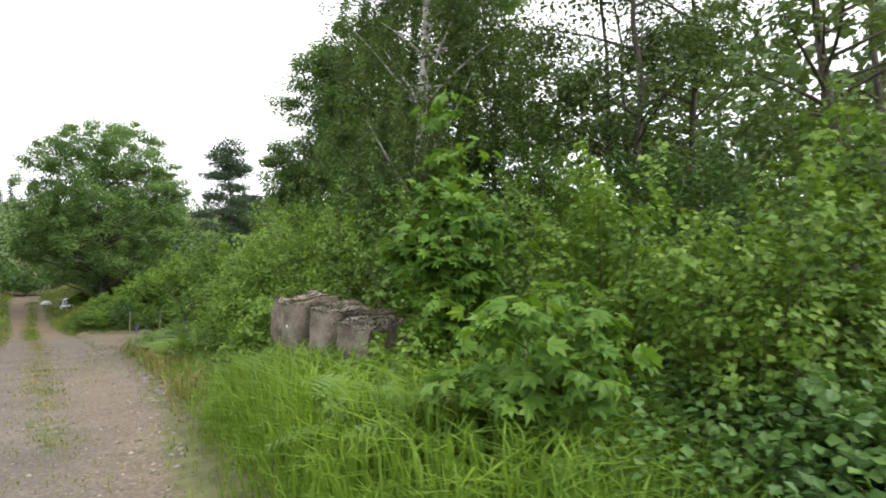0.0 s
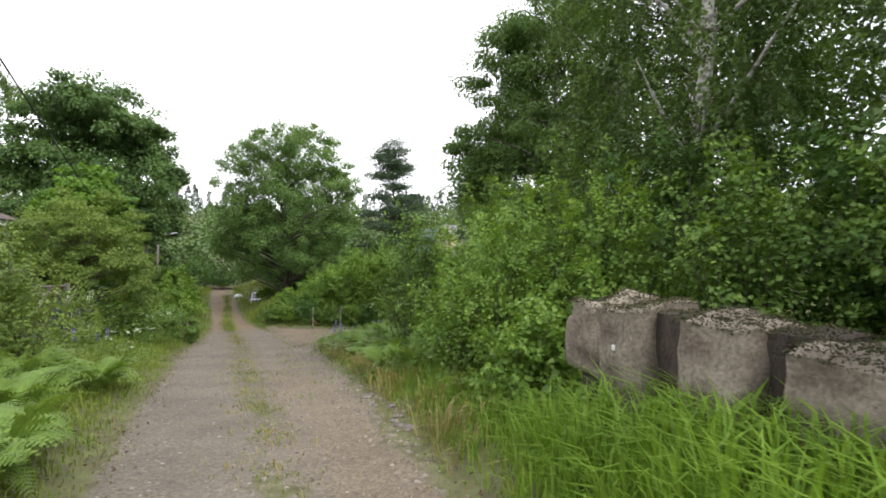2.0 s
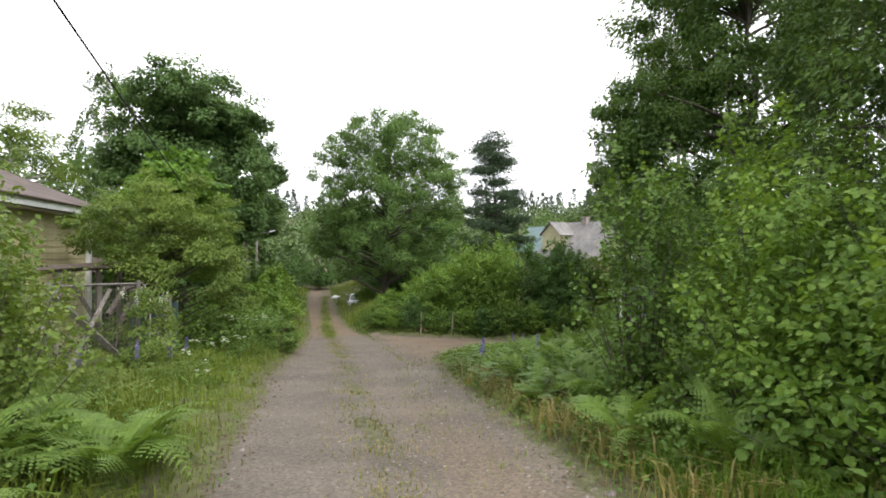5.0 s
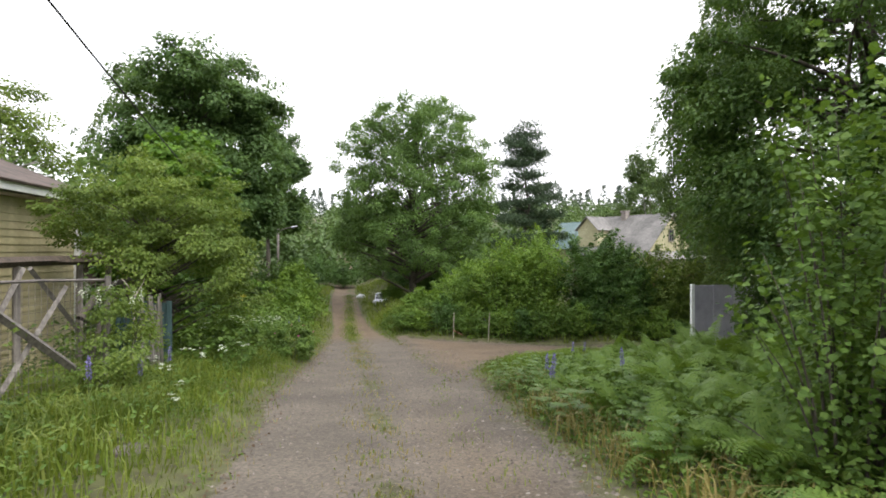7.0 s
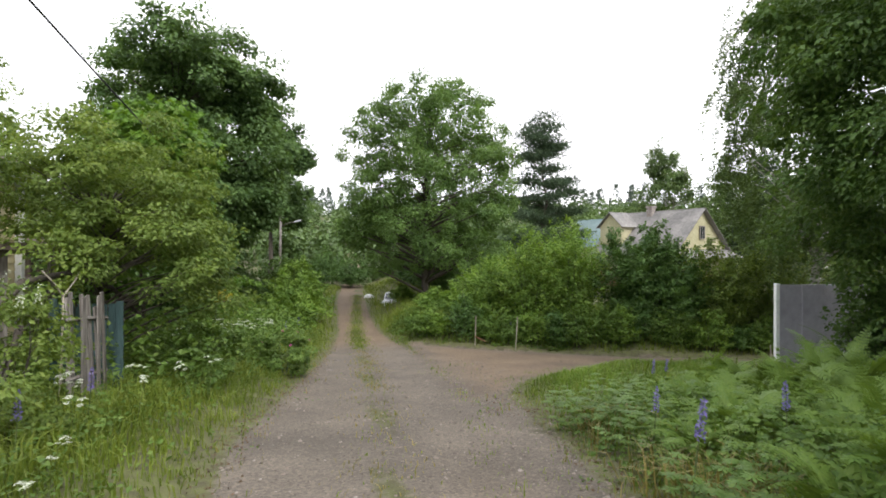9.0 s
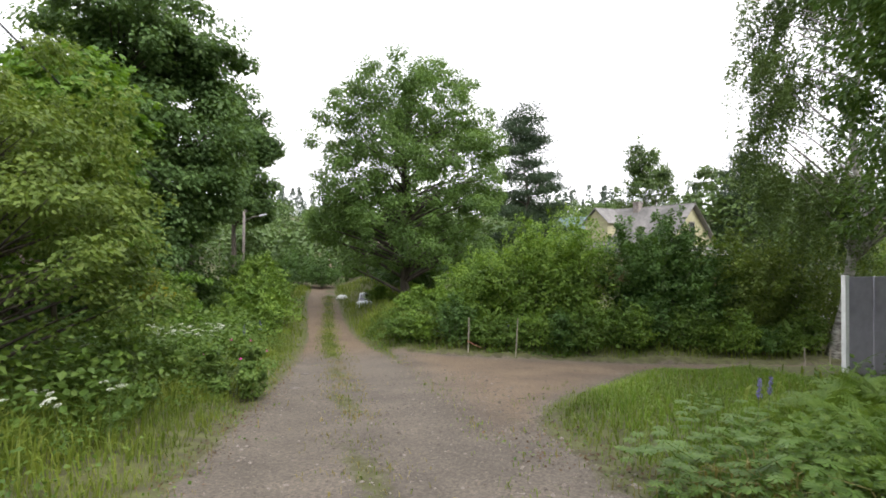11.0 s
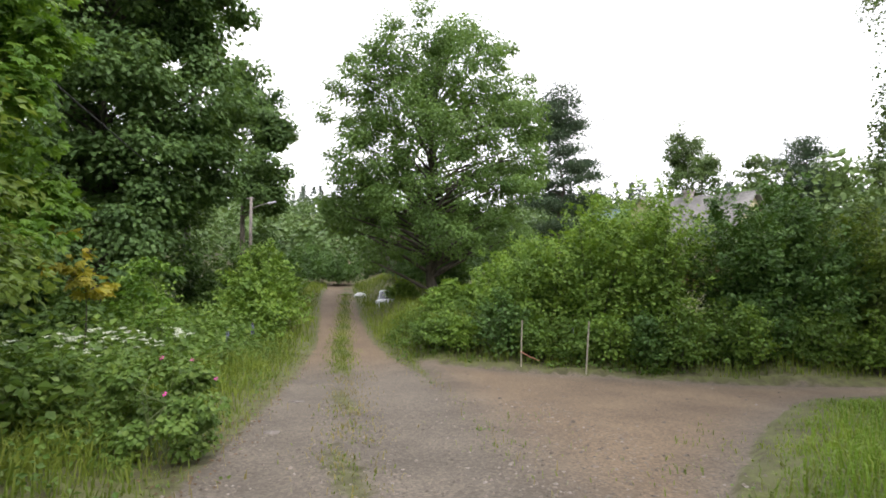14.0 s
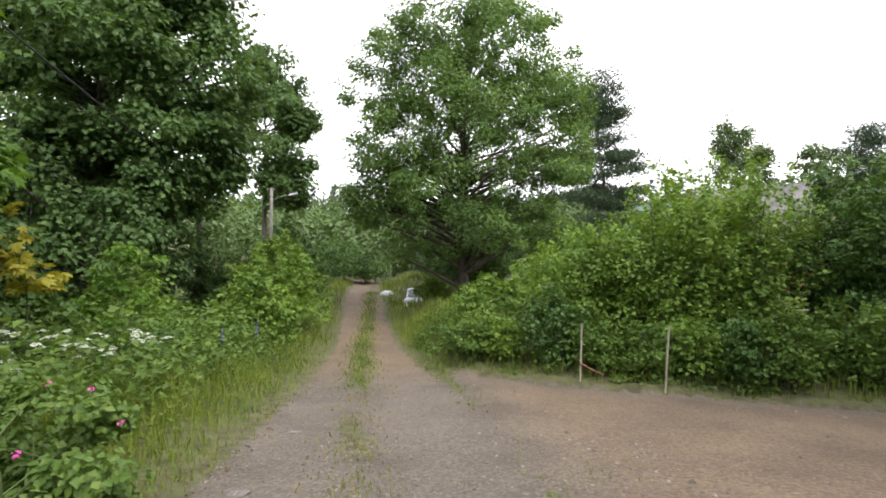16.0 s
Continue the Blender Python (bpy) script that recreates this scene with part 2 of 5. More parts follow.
# ---- mesh helpers ----
class Buf:
    """Collects vertices and triangles."""

    def __init__(self):
        self.v, self.f, self.n = [], [], 0

    def add(self, v, f):
        v, f = np.asarray(v, float).reshape(-1, 3), np.asarray(f, int).reshape(-1, 3)
        self.v.append(v)
        self.f.append(f + self.n)
        self.n += len(v)
        return self

    def mesh(self, name, mat, smooth=False):
        v = np.concatenate(self.v) if self.v else np.zeros((0, 3))
        f = np.concatenate(self.f) if self.f else np.zeros((0, 3), int)
        me = bpy.data.meshes.new(name)
        me.vertices.add(len(v))
        me.vertices.foreach_set("co", v.astype(np.float32).ravel())
        me.loops.add(len(f) * 3)
        me.loops.foreach_set("vertex_index", f.astype(np.int32).ravel())
        me.polygons.add(len(f))
        me.polygons.foreach_set("loop_start", np.arange(0, len(f) * 3, 3, dtype=np.int32))
        me.polygons.foreach_set("use_smooth", np.full(len(f), smooth))
        me.update(calc_edges=True)
        me.materials.append(mat)
        return me


def unit(a):
    return a / np.maximum(np.linalg.norm(a, axis=-1, keepdims=True), 1e-9)


def tube(buf, pts, radii, sides=7):
    """A tapered round limb along pts."""
    pts, radii = np.asarray(pts, float), np.asarray(radii, float)
    d = unit(np.gradient(pts, axis=0))
    ref = np.where(np.abs(d[:, 2:3]) > 0.9, [[1.0, 0, 0]], [[0, 0, 1.0]])
    s = unit(np.cross(d, ref))
    u = np.cross(s, d)
    a = np.linspace(0, 2 * np.pi, sides, endpoint=False)
    ring = pts[:, None] + radii[:, None, None] * (np.cos(a)[None, :, None] * s[:, None] + np.sin(a)[None, :, None] * u[:, None])
    k, f = len(pts), []
    i, j = np.meshgrid(np.arange(k - 1), np.arange(sides), indexing="ij")
    p, q = i * sides + j, i * sides + (j + 1) % sides
    f = np.concatenate([np.stack([p, q, q + sides], -1).reshape(-1, 3), np.stack([p, q + sides, p + sides], -1).reshape(-1, 3)])
    cap = [[(k - 1) * sides, (k - 1) * sides + t, (k - 1) * sides + t + 1] for t in range(1, sides - 1)]
    return buf.add(ring, np.concatenate([f, cap]))


KITE = (np.array([[0, 0, 0], [0.42, 0.5, 0.10], [1, 0, -0.06], [0.42, -0.5, 0.10]]), np.array([[0, 2, 1], [0, 3, 2]]))
OVAL = (np.array([[0, 0, 0], [0.25, 0.42, 0.07], [0.62, 0.44, 0.07], [1, 0, -0.08], [0.62, -0.44, 0.07], [0.25, -0.42, 0.07]]), np.array([[0, 3, 2], [0, 2, 1], [0, 4, 3], [0, 5, 4]]))
MAPLE = (np.array([[0, 0, 0], [0.02, 0.32, 0.03], [0.28, 0.62, -0.03], [0.34, 0.30, 0.05], [0.74, 0.50, -0.03], [0.66, 0.16, 0.05], [1.06, 0, -0.08],
                   [0.66, -0.16, 0.05], [0.74, -0.50, -0.03], [0.34, -0.30, 0.05], [0.28, -0.62, -0.03], [0.02, -0.32, 0.03]]),
         np.array([[0, 2, 1], [0, 3, 2], [0, 5, 3], [3, 5, 4], [0, 6, 5], [0, 7, 6], [0, 9, 7], [9, 8, 7], [0, 10, 9], [0, 11, 10]]))


def leaves(buf, p, size, rng, shape=KITE, wide=0.6, tilt=0.55, droop=0.25, out=None):
    """Leaves at the points p: normals mostly up, tips outward or at random."""
    n = len(p)
    if n == 0:
        return buf
    nor = unit(np.array([0, 0, 1.0]) + rng.normal(0, tilt, (n, 3)))
    tip = rng.normal(0, 1, (n, 3))
    if out is not None:
        nor = unit(nor + 0.65 * unit(out))
        tip = tip * 0.6 + unit(out)
    tip[:, 2] = tip[:, 2] * 0.4 - droop
    tip = unit(tip - nor * (tip * nor).sum(1, keepdims=True))
    side = np.cross(nor, tip)
    s = size * rng.uniform(0.65, 1.3, (n, 1, 1))
    t = shape[0]
    v = p[:, None] + s * (t[None, :, 0:1] * tip[:, None] + wide * t[None, :, 1:2] * side[:, None] + t[None, :, 2:3] * nor[:, None])
    f = shape[1][None] + (np.arange(n) * len(t))[:, None, None]
    return buf.add(v, f)


def part(name, data, parent, label=""):
    """A mesh object under a thing or part; data is a mesh."""
    ob = new(name, data)
    ob.parent = parent
    return tagged(ob, label)


def block(buf, m, sx, sy, sz, jitter=0.0, rng=None, bevel=0.0):
    """A box with chamfered edges, its base centre at m's origin."""
    bm = bmesh.new()
    bmesh.ops.create_cube(bm, size=1)
    bmesh.ops.scale(bm, vec=(sx, sy, sz), verts=bm.verts)
    if bevel:
        bmesh.ops.bevel(bm, geom=bm.edges[:], offset=bevel, segments=1, affect="EDGES")
    bmesh.ops.translate(bm, vec=(0, 0, sz / 2), verts=bm.verts)
    if jitter:
        for v in bm.verts:
            v.co += Vector(rng.normal(0, jitter, 3))
    bmesh.ops.triangulate(bm, faces=bm.faces[:])
    bm.verts.ensure_lookup_table()
    v = [tuple(m @ x.co) for x in bm.verts]
    f = [[x.index for x in q.verts] for q in bm.faces]
    bm.free()
    return buf.add(v, f)


def box_mesh(name, mat, m, sx, sy, sz, bevel=0.006, jitter=0.0, seed=0):
    return block(Buf(), m, sx, sy, sz, jitter, np.random.default_rng(seed), bevel).mesh(name, mat)


# ---- the lie of the land ----
GROUND_Y = np.array([-60, 0, 3.3, 6.4, 9.3, 11.45, 13.45, 16.7, 19.2, 21.3, 26, 30, 34, 38, 42, 46, 49, 60, 90])
GROUND_Z = np.array([3.0, 0, -0.22, -0.44, -0.63, -0.77, -0.99, -1.35, -1.61, -1.83, -2.22, -2.55, -2.85, -3.05, -3.05, -2.8, -2.5, -2.4, -2.4])
fine_y = np.linspace(-60, 90, 1501)
fine_z = np.convolve(np.pad(np.interp(fine_y, GROUND_Y, GROUND_Z), 15, mode="edge"), np.ones(31) / 31, mode="valid")


def smooth(a, lo, hi):
    t = np.clip((a - lo) / (hi - lo), 0, 1)
    return t * t * (3 - 2 * t)


def left_edge(y):
    return np.interp(y, [0, 7, 10, 14, 17.6, 19, 23, 26, 30, 36, 48, 60], [-1.2, -1.22, -1.33, -1.38, -1.42, -1.62, -1.42, -1.2, -1.06, -1.0, -1.5, -1.5])


def right_edge(y):
    return np.interp(y, [0, 4.3, 5.5, 7.5, 9.6, 12, 15, 17.5, 19.5, 21.4, 22, 32, 36, 42, 50, 60], [0.75, 0.85, 1.0, 1.25, 1.4, 1.6, 1.78, 1.95, 2.2, 2.3, 2.5, 1.15, 0.8, 0.5, 0.2, 0.2])


def side_south(x):
    return np.interp(x, [2.3, 2.7, 3.5, 5.0, 6.6, 8.3, 10, 20], [21.5, 22.5, 23.4, 24.9, 26.1, 26.9, 27.2, 27.0])


def side_north(x):
    return np.interp(x, [0.8, 1.1, 1.4, 2.4, 3.5, 5.7, 6.6, 7.6, 13, 20], [34, 32.6, 31.8, 31.0, 30.2, 29.2, 28.9, 28.5, 28.1, 27.9])


def rolling(x, y, s):
    return np.sin(x * 1.3 * s + 0.7) * np.cos(y * 1.1 * s - 0.4) + 0.6 * np.sin(x * 2.9 * s - y * 2.3 * s)


def land(x, y):
    x, y = np.asarray(x, float), np.asarray(y, float)
    z = np.interp(y, fine_y, fine_z)
    z = z - 0.043 * np.clip(x - 2, 0, 14) * smooth(y, 18, 25)
    off = np.maximum(np.maximum(left_edge(y) - x, x - right_edge(y)), 0)
    side = (x > 2) & (y > side_south(x)) & (y < side_north(x))
    off = np.where(side, 0, off)
    z = z + 0.10 * smooth(off, 0.05, 0.9) + 0.05 * rolling(x, y, 0.9) * smooth(off, 0.1, 1.2)
    bank = smooth(y - side_north(np.maximum(x, 1.0)), 0.1, 2.4) * smooth(x, 1.0, 2.5)
    z = z + 0.55 * bank
    z = z - 0.035 * np.exp(-((x - np.interp(y, [20, 37], [-0.6, -0.9])) / 0.28) ** 2) - 0.035 * np.exp(-((x - np.interp(y, [20, 37], [0.8, 0.4])) / 0.28) ** 2)
    z = z - 1.62 * np.exp(-((x - 2.1) / 0.9) ** 2 - ((y - 48.3) / 2.2) ** 2)
    far = smooth(np.hypot(x, y - 25), 60, 300)
    return z + 22 * far


def road_masks(x, y):
    inside = np.minimum(x - left_edge(y), right_edge(y) - x)
    side = np.minimum(np.minimum(y - side_south(x), side_north(x) - y), x - 1.5)
    g = np.maximum(smooth(inside, -0.25, 0.35), smooth(side, -0.3, 0.5))
    strip = np.exp(-((x - np.interp(y, [20, 37], [0.1, -0.25])) / 0.34) ** 2) * (0.46 + 0.26 * np.sin(y * 1.9 + np.sin(x * 7)) + 0.2 * smooth(y, 29, 33))
    strip = strip + 0.45 * np.exp(-((right_edge(y) - 0.35 - x) / 0.3) ** 2) * (0.5 + 0.5 * np.sin(y * 2.3 + 1)) * (y < 24)
    tan = np.maximum(smooth(side, -0.4, 1.2), smooth(y, 29, 34))
    tan = np.maximum(tan, 0.55 * np.exp(-((x - 0.9) / 0.5) ** 2) * smooth(-y, -20, -12))
    return np.clip(g - strip * (inside > 0), 0, 1), tan


gx = np.concatenate([-np.geomspace(1500, 14, 22), np.arange(-12, -3, 0.5), np.arange(-3, 9, 0.14), np.arange(9, 20, 0.5), np.geomspace(20, 1500, 22)])
gy = np.concatenate([-np.geomspace(1500, 8, 18), np.arange(-6, 3, 0.5), np.arange(3, 36, 0.16), np.arange(36, 64, 0.5), np.geomspace(64, 1600, 22)])
GX, GY_ = np.meshgrid(gx, gy)
nx, ny = len(gx), len(gy)
ii, jj = np.meshgrid(np.arange(ny - 1), np.arange(nx - 1), indexing="ij")
q0 = (ii * nx + jj).ravel()
ground_me = Buf().add(np.stack([GX, GY_, land(GX, GY_)], -1), np.concatenate([np.stack([q0, q0 + 1, q0 + nx + 1], -1), np.stack([q0, q0 + nx + 1, q0 + nx], -1)])).mesh("ground", M["ground"], True)
g_mask, t_mask = road_masks(GX, GY_)
for nm, vals in (("gravel", g_mask), ("tan", t_mask)):
    ground_me.attributes.new(nm, "FLOAT", "POINT").data.foreach_set("value", vals.astype(np.float32).ravel())
tagged(new("ground", ground_me), "sloping gravel track with weedy earth verges", "ground", kind="structure")


# ---- plants: builders ----
def crown_clumps(rng, n, cx, cy, z0, z1, r, low=0.55, shell=0.55, taper=0.0):
    """Clump centres in an uneven crown between z0 and z1."""
    a = rng.uniform(0, 2 * np.pi, n)
    h = rng.uniform(0, 1, n)
    prof = np.sqrt(np.clip(1 - ((h - low) / np.where(h < low, low + 0.08, 1.0 - low + 0.02)) ** 2, 0.02, 1)) * (1 - taper * h)
    wob = 1 + 0.16 * np.sin(a * 3 + h * 2 + rng.uniform(0, 6)) + 0.12 * np.sin(a * 5 - h * 9)
    rad = r * prof * wob * (shell + (1 - shell) * rng.uniform(0, 1, n)) ** 0.8
    return np.stack([cx + rad * np.cos(a), cy + rad * np.sin(a), z0 + (z1 - z0) * h], -1)


def bough_clumps(rng, n, boughs):
    """Clump centres round the ends of great boughs, given as side, height and radius and spread round the trunk."""
    b = np.array(boughs, float)
    wide = np.array([max(abs(q[0]) for q in b if abs(q[1] - h) < 2.2) for h in b[:, 1]])
    deep = np.sqrt(np.maximum(wide ** 2 - b[:, 0] ** 2, np.minimum(0.3, b[:, 2] ** 2)))
    full = [(x, 0.15 * d * rng.normal(), h, r) for (x, h, r), d in zip(b, deep)]
    for sg in (-1, 1):
        full += [(x * 0.85 + rng.normal(0, 0.3), sg * d * rng.uniform(0.55, 0.9), h * rng.uniform(0.93, 1.0), r * rng.uniform(0.8, 1.1)) for (x, h, r), d in zip(b, deep)]
    full = np.array(full)
    k = rng.choice(len(full), n, p=full[:, 3] ** 2 / (full[:, 3] ** 2).sum())
    d = unit(rng.normal(0, 1, (n, 3))) * rng.uniform(0.2, 1.0, (n, 1)) ** 0.5 * full[k, 3:4] * [1, 1, 0.85]
    return full[k, :3] + d


def auto_boughs(rng, height, r, z_low, low, taper, n):
    """Bough ends for a crown with an uneven outline."""
    c = crown_clumps(rng, n, 0, 0, height * z_low, height * 0.93, r, low, 0.5, taper)
    return np.stack([c[:, 0], c[:, 1], c[:, 2], r * rng.uniform(0.22, 0.48, n)], -1)


def limbs(buf, rng, base, top, clumps, r0, count, rise=0.35):
    """A trunk with a bend, and limbs to some of the clumps."""
    k = 9
    t = np.linspace(0, 1, k)[:, None]
    sway = np.cumsum(rng.normal(0, 0.012 * (top[2] - base[2]), (k, 3)), 0) * [1, 1, 0]
    trunk = base + (top - base) * t + sway * (t > 0)
    tube(buf, trunk, r0 * (1 - 0.9 * t[:, 0]) * np.where(t[:, 0] == 0, 1.5, 1), 9)
    for c in clumps[rng.permutation(len(clumps))[:count]]:
        h = np.clip((c[2] - base[2]) / (top[2] - base[2]) - rise * rng.uniform(0.5, 1) * np.hypot(*(c[:2] - top[:2])) / max(top[2] - base[2], 0.1) * 1.6, 0.06, 0.92)
        p0 = np.array([np.interp(h, t[:, 0], trunk[:, i]) for i in range(3)])
        mid = (p0 + c) / 2 + rng.normal(0, 0.05, 3) * np.linalg.norm(c - p0) + [0, 0, 0.06 * np.linalg.norm(c - p0)]
        s = np.linspace(0, 1, 5)[:, None]
        pts = (1 - s) ** 2 * p0 + 2 * s * (1 - s) * mid + s ** 2 * c
        tube(buf, pts, max(r0 * 0.42 * (1 - 0.6 * h), 0.006) * (1 - 0.85 * s[:, 0]), 5)
    return trunk


def plant(name, label, category, x, y, height, r, leaf, leaf_size, count, clumps=60, z_low=0.2, trunk=0.12, bark="bark", shape=KITE, wide=0.6, seed=1,
          flat=0.5, spread=0.34, low=0.5, shell=0.5, taper=0.0, limb=26, group="", droop=0.25, tilt=0.42, stems=1, trunk_top=0.86, clump_r=None, boughs=(), masses=26):
    """A tree or shrub: stems with limbs, and a crown of single leaves held in layered clumps."""
    rng = np.random.default_rng(seed)
    z = float(land(x, y))
    thing = new(name)
    thing.location = (x, y, z)
    if boughs:
        cl = bough_clumps(rng, clumps, boughs)
    else:
        full = auto_boughs(rng, height, r, z_low, low, taper, masses)
        k = rng.choice(masses, clumps, p=full[:, 3] ** 2 / (full[:, 3] ** 2).sum())
        cl = full[k, :3] + unit(rng.normal(0, 1, (clumps, 3))) * rng.uniform(0.15, 1.0, (clumps, 1)) ** 0.5 * full[k, 3:4]
        cl[:, 2] = np.clip(cl[:, 2], 0.08, height)
    wood = Buf()
    for i in range(stems):
        a = rng.uniform(0, 6.28)
        o = np.array([np.cos(a), np.sin(a), 0]) * (0.0 if stems == 1 else 0.12 * r)
        tip = o * (1.0 if stems == 1 else 4.5) + [0, 0, height * trunk_top * rng.uniform(0.85, 1.0)]
        limbs(wood, rng, o - [0, 0, 0.12], tip, cl, trunk * rng.uniform(0.8, 1.1), max(limb // stems, 3))
    part("trunk", wood.mesh("trunk", M[bark], True), thing)
    w = rng.uniform(0.4, 1.5, clumps)
    pick = rng.choice(clumps, count, p=w / w.sum())
    cr = (clump_r or r * spread) * rng.uniform(0.55, 1.3, clumps)
    off = unit(rng.normal(0, 1, (count, 3))) * (rng.uniform(0, 1, count) ** 0.45 * cr[pick])[:, None] * [1, 1, max(flat, 0.5)]
    p = cl[pick] + off
    p[:, 2] = np.maximum(p[:, 2], 0.06)
    part("crown", leaves(Buf(), p, leaf_size, rng, shape, wide, max(tilt, 0.55), droop, 0.5 * unit(p * [1, 1, 0]) + 0.9 * unit(off)).mesh("crown", M[leaf]), thing)
    return tagged(thing, label, category, group)


def shrub(name, label, category, x, y, height, r, leaf, leaf_size, count, shoots=70, seed=1, shape=KITE, wide=0.95, bark="bark", bare=0.1, reach=0.3, group="", lean=0.5):
    """A shrub of many rising shoots, each with side sprays of leaves; its outline ends in uneven tips."""
    rng = np.random.default_rng(seed)
    thing = new(name)
    thing.location = (x, y, float(land(x, y)))
    a, q = rng.uniform(0, 2 * np.pi, shoots), np.sqrt(rng.uniform(0, 1, shoots))
    h = height * (1 - lean * q ** 2.2) * rng.uniform(0.7, 1.06, shoots)
    low = rng.uniform(0, 1, shoots) < 0.28
    h = np.where(low, h * rng.uniform(0.3, 0.7, shoots), h)
    q = np.where(low, 0.6 + 0.45 * q, q)
    ring = np.stack([np.cos(a), np.sin(a), 0 * a], -1)
    foot = ring * (0.3 * r * q)[:, None]
    tip = ring * (r * q)[:, None] + rng.normal(0, 0.06 * r, (shoots, 3)) * [1, 1, 0] + np.stack([0 * h, 0 * h, h], -1)

    def along(k, t):
        p = foot[k] + (tip[k] - foot[k]) * np.stack([t ** 1.5, t ** 1.5, 1.12 * t - 0.12 * t ** 3], -1)
        return p

    stems = Buf()
    for k in range(min(shoots, 26)):
        t = np.linspace(0, 1, 6)
        path = along(np.full(6, k), t)
        path[0, 2] = -0.08
        tube(stems, path, (0.006 + 0.006 * height / 3) * (1 - 0.85 * t), 5)
    part("stem", stems.mesh("stem", M[bark], True), thing)
    k = rng.choice(shoots, count, p=h / h.sum())
    t = bare + (1 - bare) * rng.uniform(0, 1, count) ** 0.8
    nodes = rng.uniform(0, 2 * np.pi, (shoots, 12))
    ang = nodes[k, np.minimum((t * 12).astype(int), 11)] + rng.normal(0, 0.45, count)
    d = np.stack([np.cos(ang), np.sin(ang), 0 * ang], -1)
    w = (reach * r + 0.1) * (1.15 - 0.9 * t) * rng.uniform(0, 1, count) ** 0.6
    p = along(k, t) + d * w[:, None] + np.stack([0 * w, 0 * w, 0.3 * w], -1) + rng.normal(0, 0.03, (count, 3))
    p[:, 2] = np.maximum(p[:, 2], 0.04)
    part("crown", leaves(Buf(), p, leaf_size, rng, shape, wide, 0.55, 0.3, d + [0, 0, 0.25]).mesh("crown", M[leaf]), thing)
    return tagged(thing, label, category, group)


def weeping_birch(label, x, y, height, r, seed, count=26000, strands=420, leaf_size=0.055, group="birches"):
    rng = np.random.default_rng(seed)
    thing = new("birch_tree")
    thing.location = (x, y, float(land(x, y)))
    cl = crown_clumps(rng, 70, 0, 0, height * 0.28, height, r * 0.75, 0.35, 0.3, 0.45)
    wood = Buf()
    limbs(wood, rng, np.array([0, 0, -0.15]), np.array([0.3, 0, height * 0.97]), cl, 0.16, 60, 0.7)
    part("trunk", wood.mesh("trunk", M["birchbark"], True), thing)
    start = cl[rng.integers(0, 70, strands)] + rng.normal(0, 0.35, (strands, 3))
    out = unit(start * [1, 1, 0] + rng.normal(0, 0.3, (strands, 3)))
    length = rng.uniform(0.7, 2.2, strands)
    k = rng.integers(0, strands, count)
    s = rng.uniform(0, 1, count)
    p = start[k] + out[k] * (0.6 * s * (1 - 0.35 * s))[:, None] + np.stack([0 * s, 0 * s, 0.12 * s - length[k] * s ** 1.6], -1) + rng.normal(0, 0.055, (count, 3))
    p[:, 2] = np.maximum(p[:, 2], 0.3)
    part("crown", leaves(Buf(), p, leaf_size, rng, KITE, 0.75, 0.8, 0.9).mesh("crown", M["birch"]), thing)
    twigs = Buf()
    for i in range(0, strands, 3):
        t = np.linspace(0, 1, 5)
        tube(twigs, start[i] + out[i] * (0.6 * t * (1 - 0.35 * t))[:, None] + np.stack([0 * t, 0 * t, 0.12 * t - length[i] * t ** 1.6], -1), 0.007 * (1 - 0.7 * t), 3)
    tagged(part("twig", twigs.mesh("twig", M["bark"]), thing), kind="stuff")
    return tagged(thing, label, "tree", group)


def pine(label, x, y, height, r, seed, count=15000, bare=0.4):
    """A pine: bare reddish trunk, flat plates of needle tufts."""
    rng = np.random.default_rng(seed)
    thing = new("pine_tree")
    thing.location = (x, y, float(land(x, y)))
    n = 64
    h = bare + (1 - bare) * rng.uniform(0, 1, n) ** 0.9
    a = rng.uniform(0, 6.28, n)
    rad = r * (1.1 - (h - bare) / (1 - bare) * 0.75) * rng.uniform(0.35, 1, n)
    cl = np.stack([rad * np.cos(a), rad * np.sin(a), h * height], -1)
    wood = Buf()
    limbs(wood, rng, np.array([0, 0, -0.2]), np.array([0, 0, height * 0.98]), cl, 0.2, n, 0.15)
    part("trunk", wood.mesh("trunk", M["bark"], True), thing)
    k = rng.choice(n, count, p=rad ** 1.3 / (rad ** 1.3).sum())
    p = cl[k] + rng.normal(0, 1, (count, 3)) * [0.22 * r, 0.22 * r, 0.2]
    part("crown", leaves(Buf(), p, 0.34, rng, KITE, 0.2, 1.2, -0.6).mesh("crown", M["needle"]), thing)
    return tagged(thing, label, "tree", "pines")


# ---- large trees ----
plant("oak_tree", "broad airy oak with a dark trunk beside the track", "tree", 3.8, 43.0, 13.4, 4.3, "oak", 0.14, 112000, 900, 0.12, 0.30, seed=11, flat=0.75, limb=120, trunk_top=0.74, clump_r=0.55,
      boughs=[(1.2, 12.3, 0.9), (-0.2, 11.6, 1.1), (-1.9, 11.0, 1.3), (2.4, 11.2, 1.3), (-3.6, 9.7, 1.3), (-4.2, 8.0, 1.2), (3.9, 9.8, 1.2), (4.4, 8.2, 1.1), (0.6, 10.0, 1.9), (-1.9, 8.8, 1.8), (2.6, 8.6, 1.8), (-3.4, 6.4, 1.7), (0.2, 7.2, 2.2), (3.7, 6.3, 1.8), (-4.0, 4.4, 1.5), (-1.6, 4.8, 1.9), (2.0, 5.0, 2.0), (0.0, 3.2, 1.6), (-2.8, 2.8, 1.3), (3.0, 3.2, 1.6)])
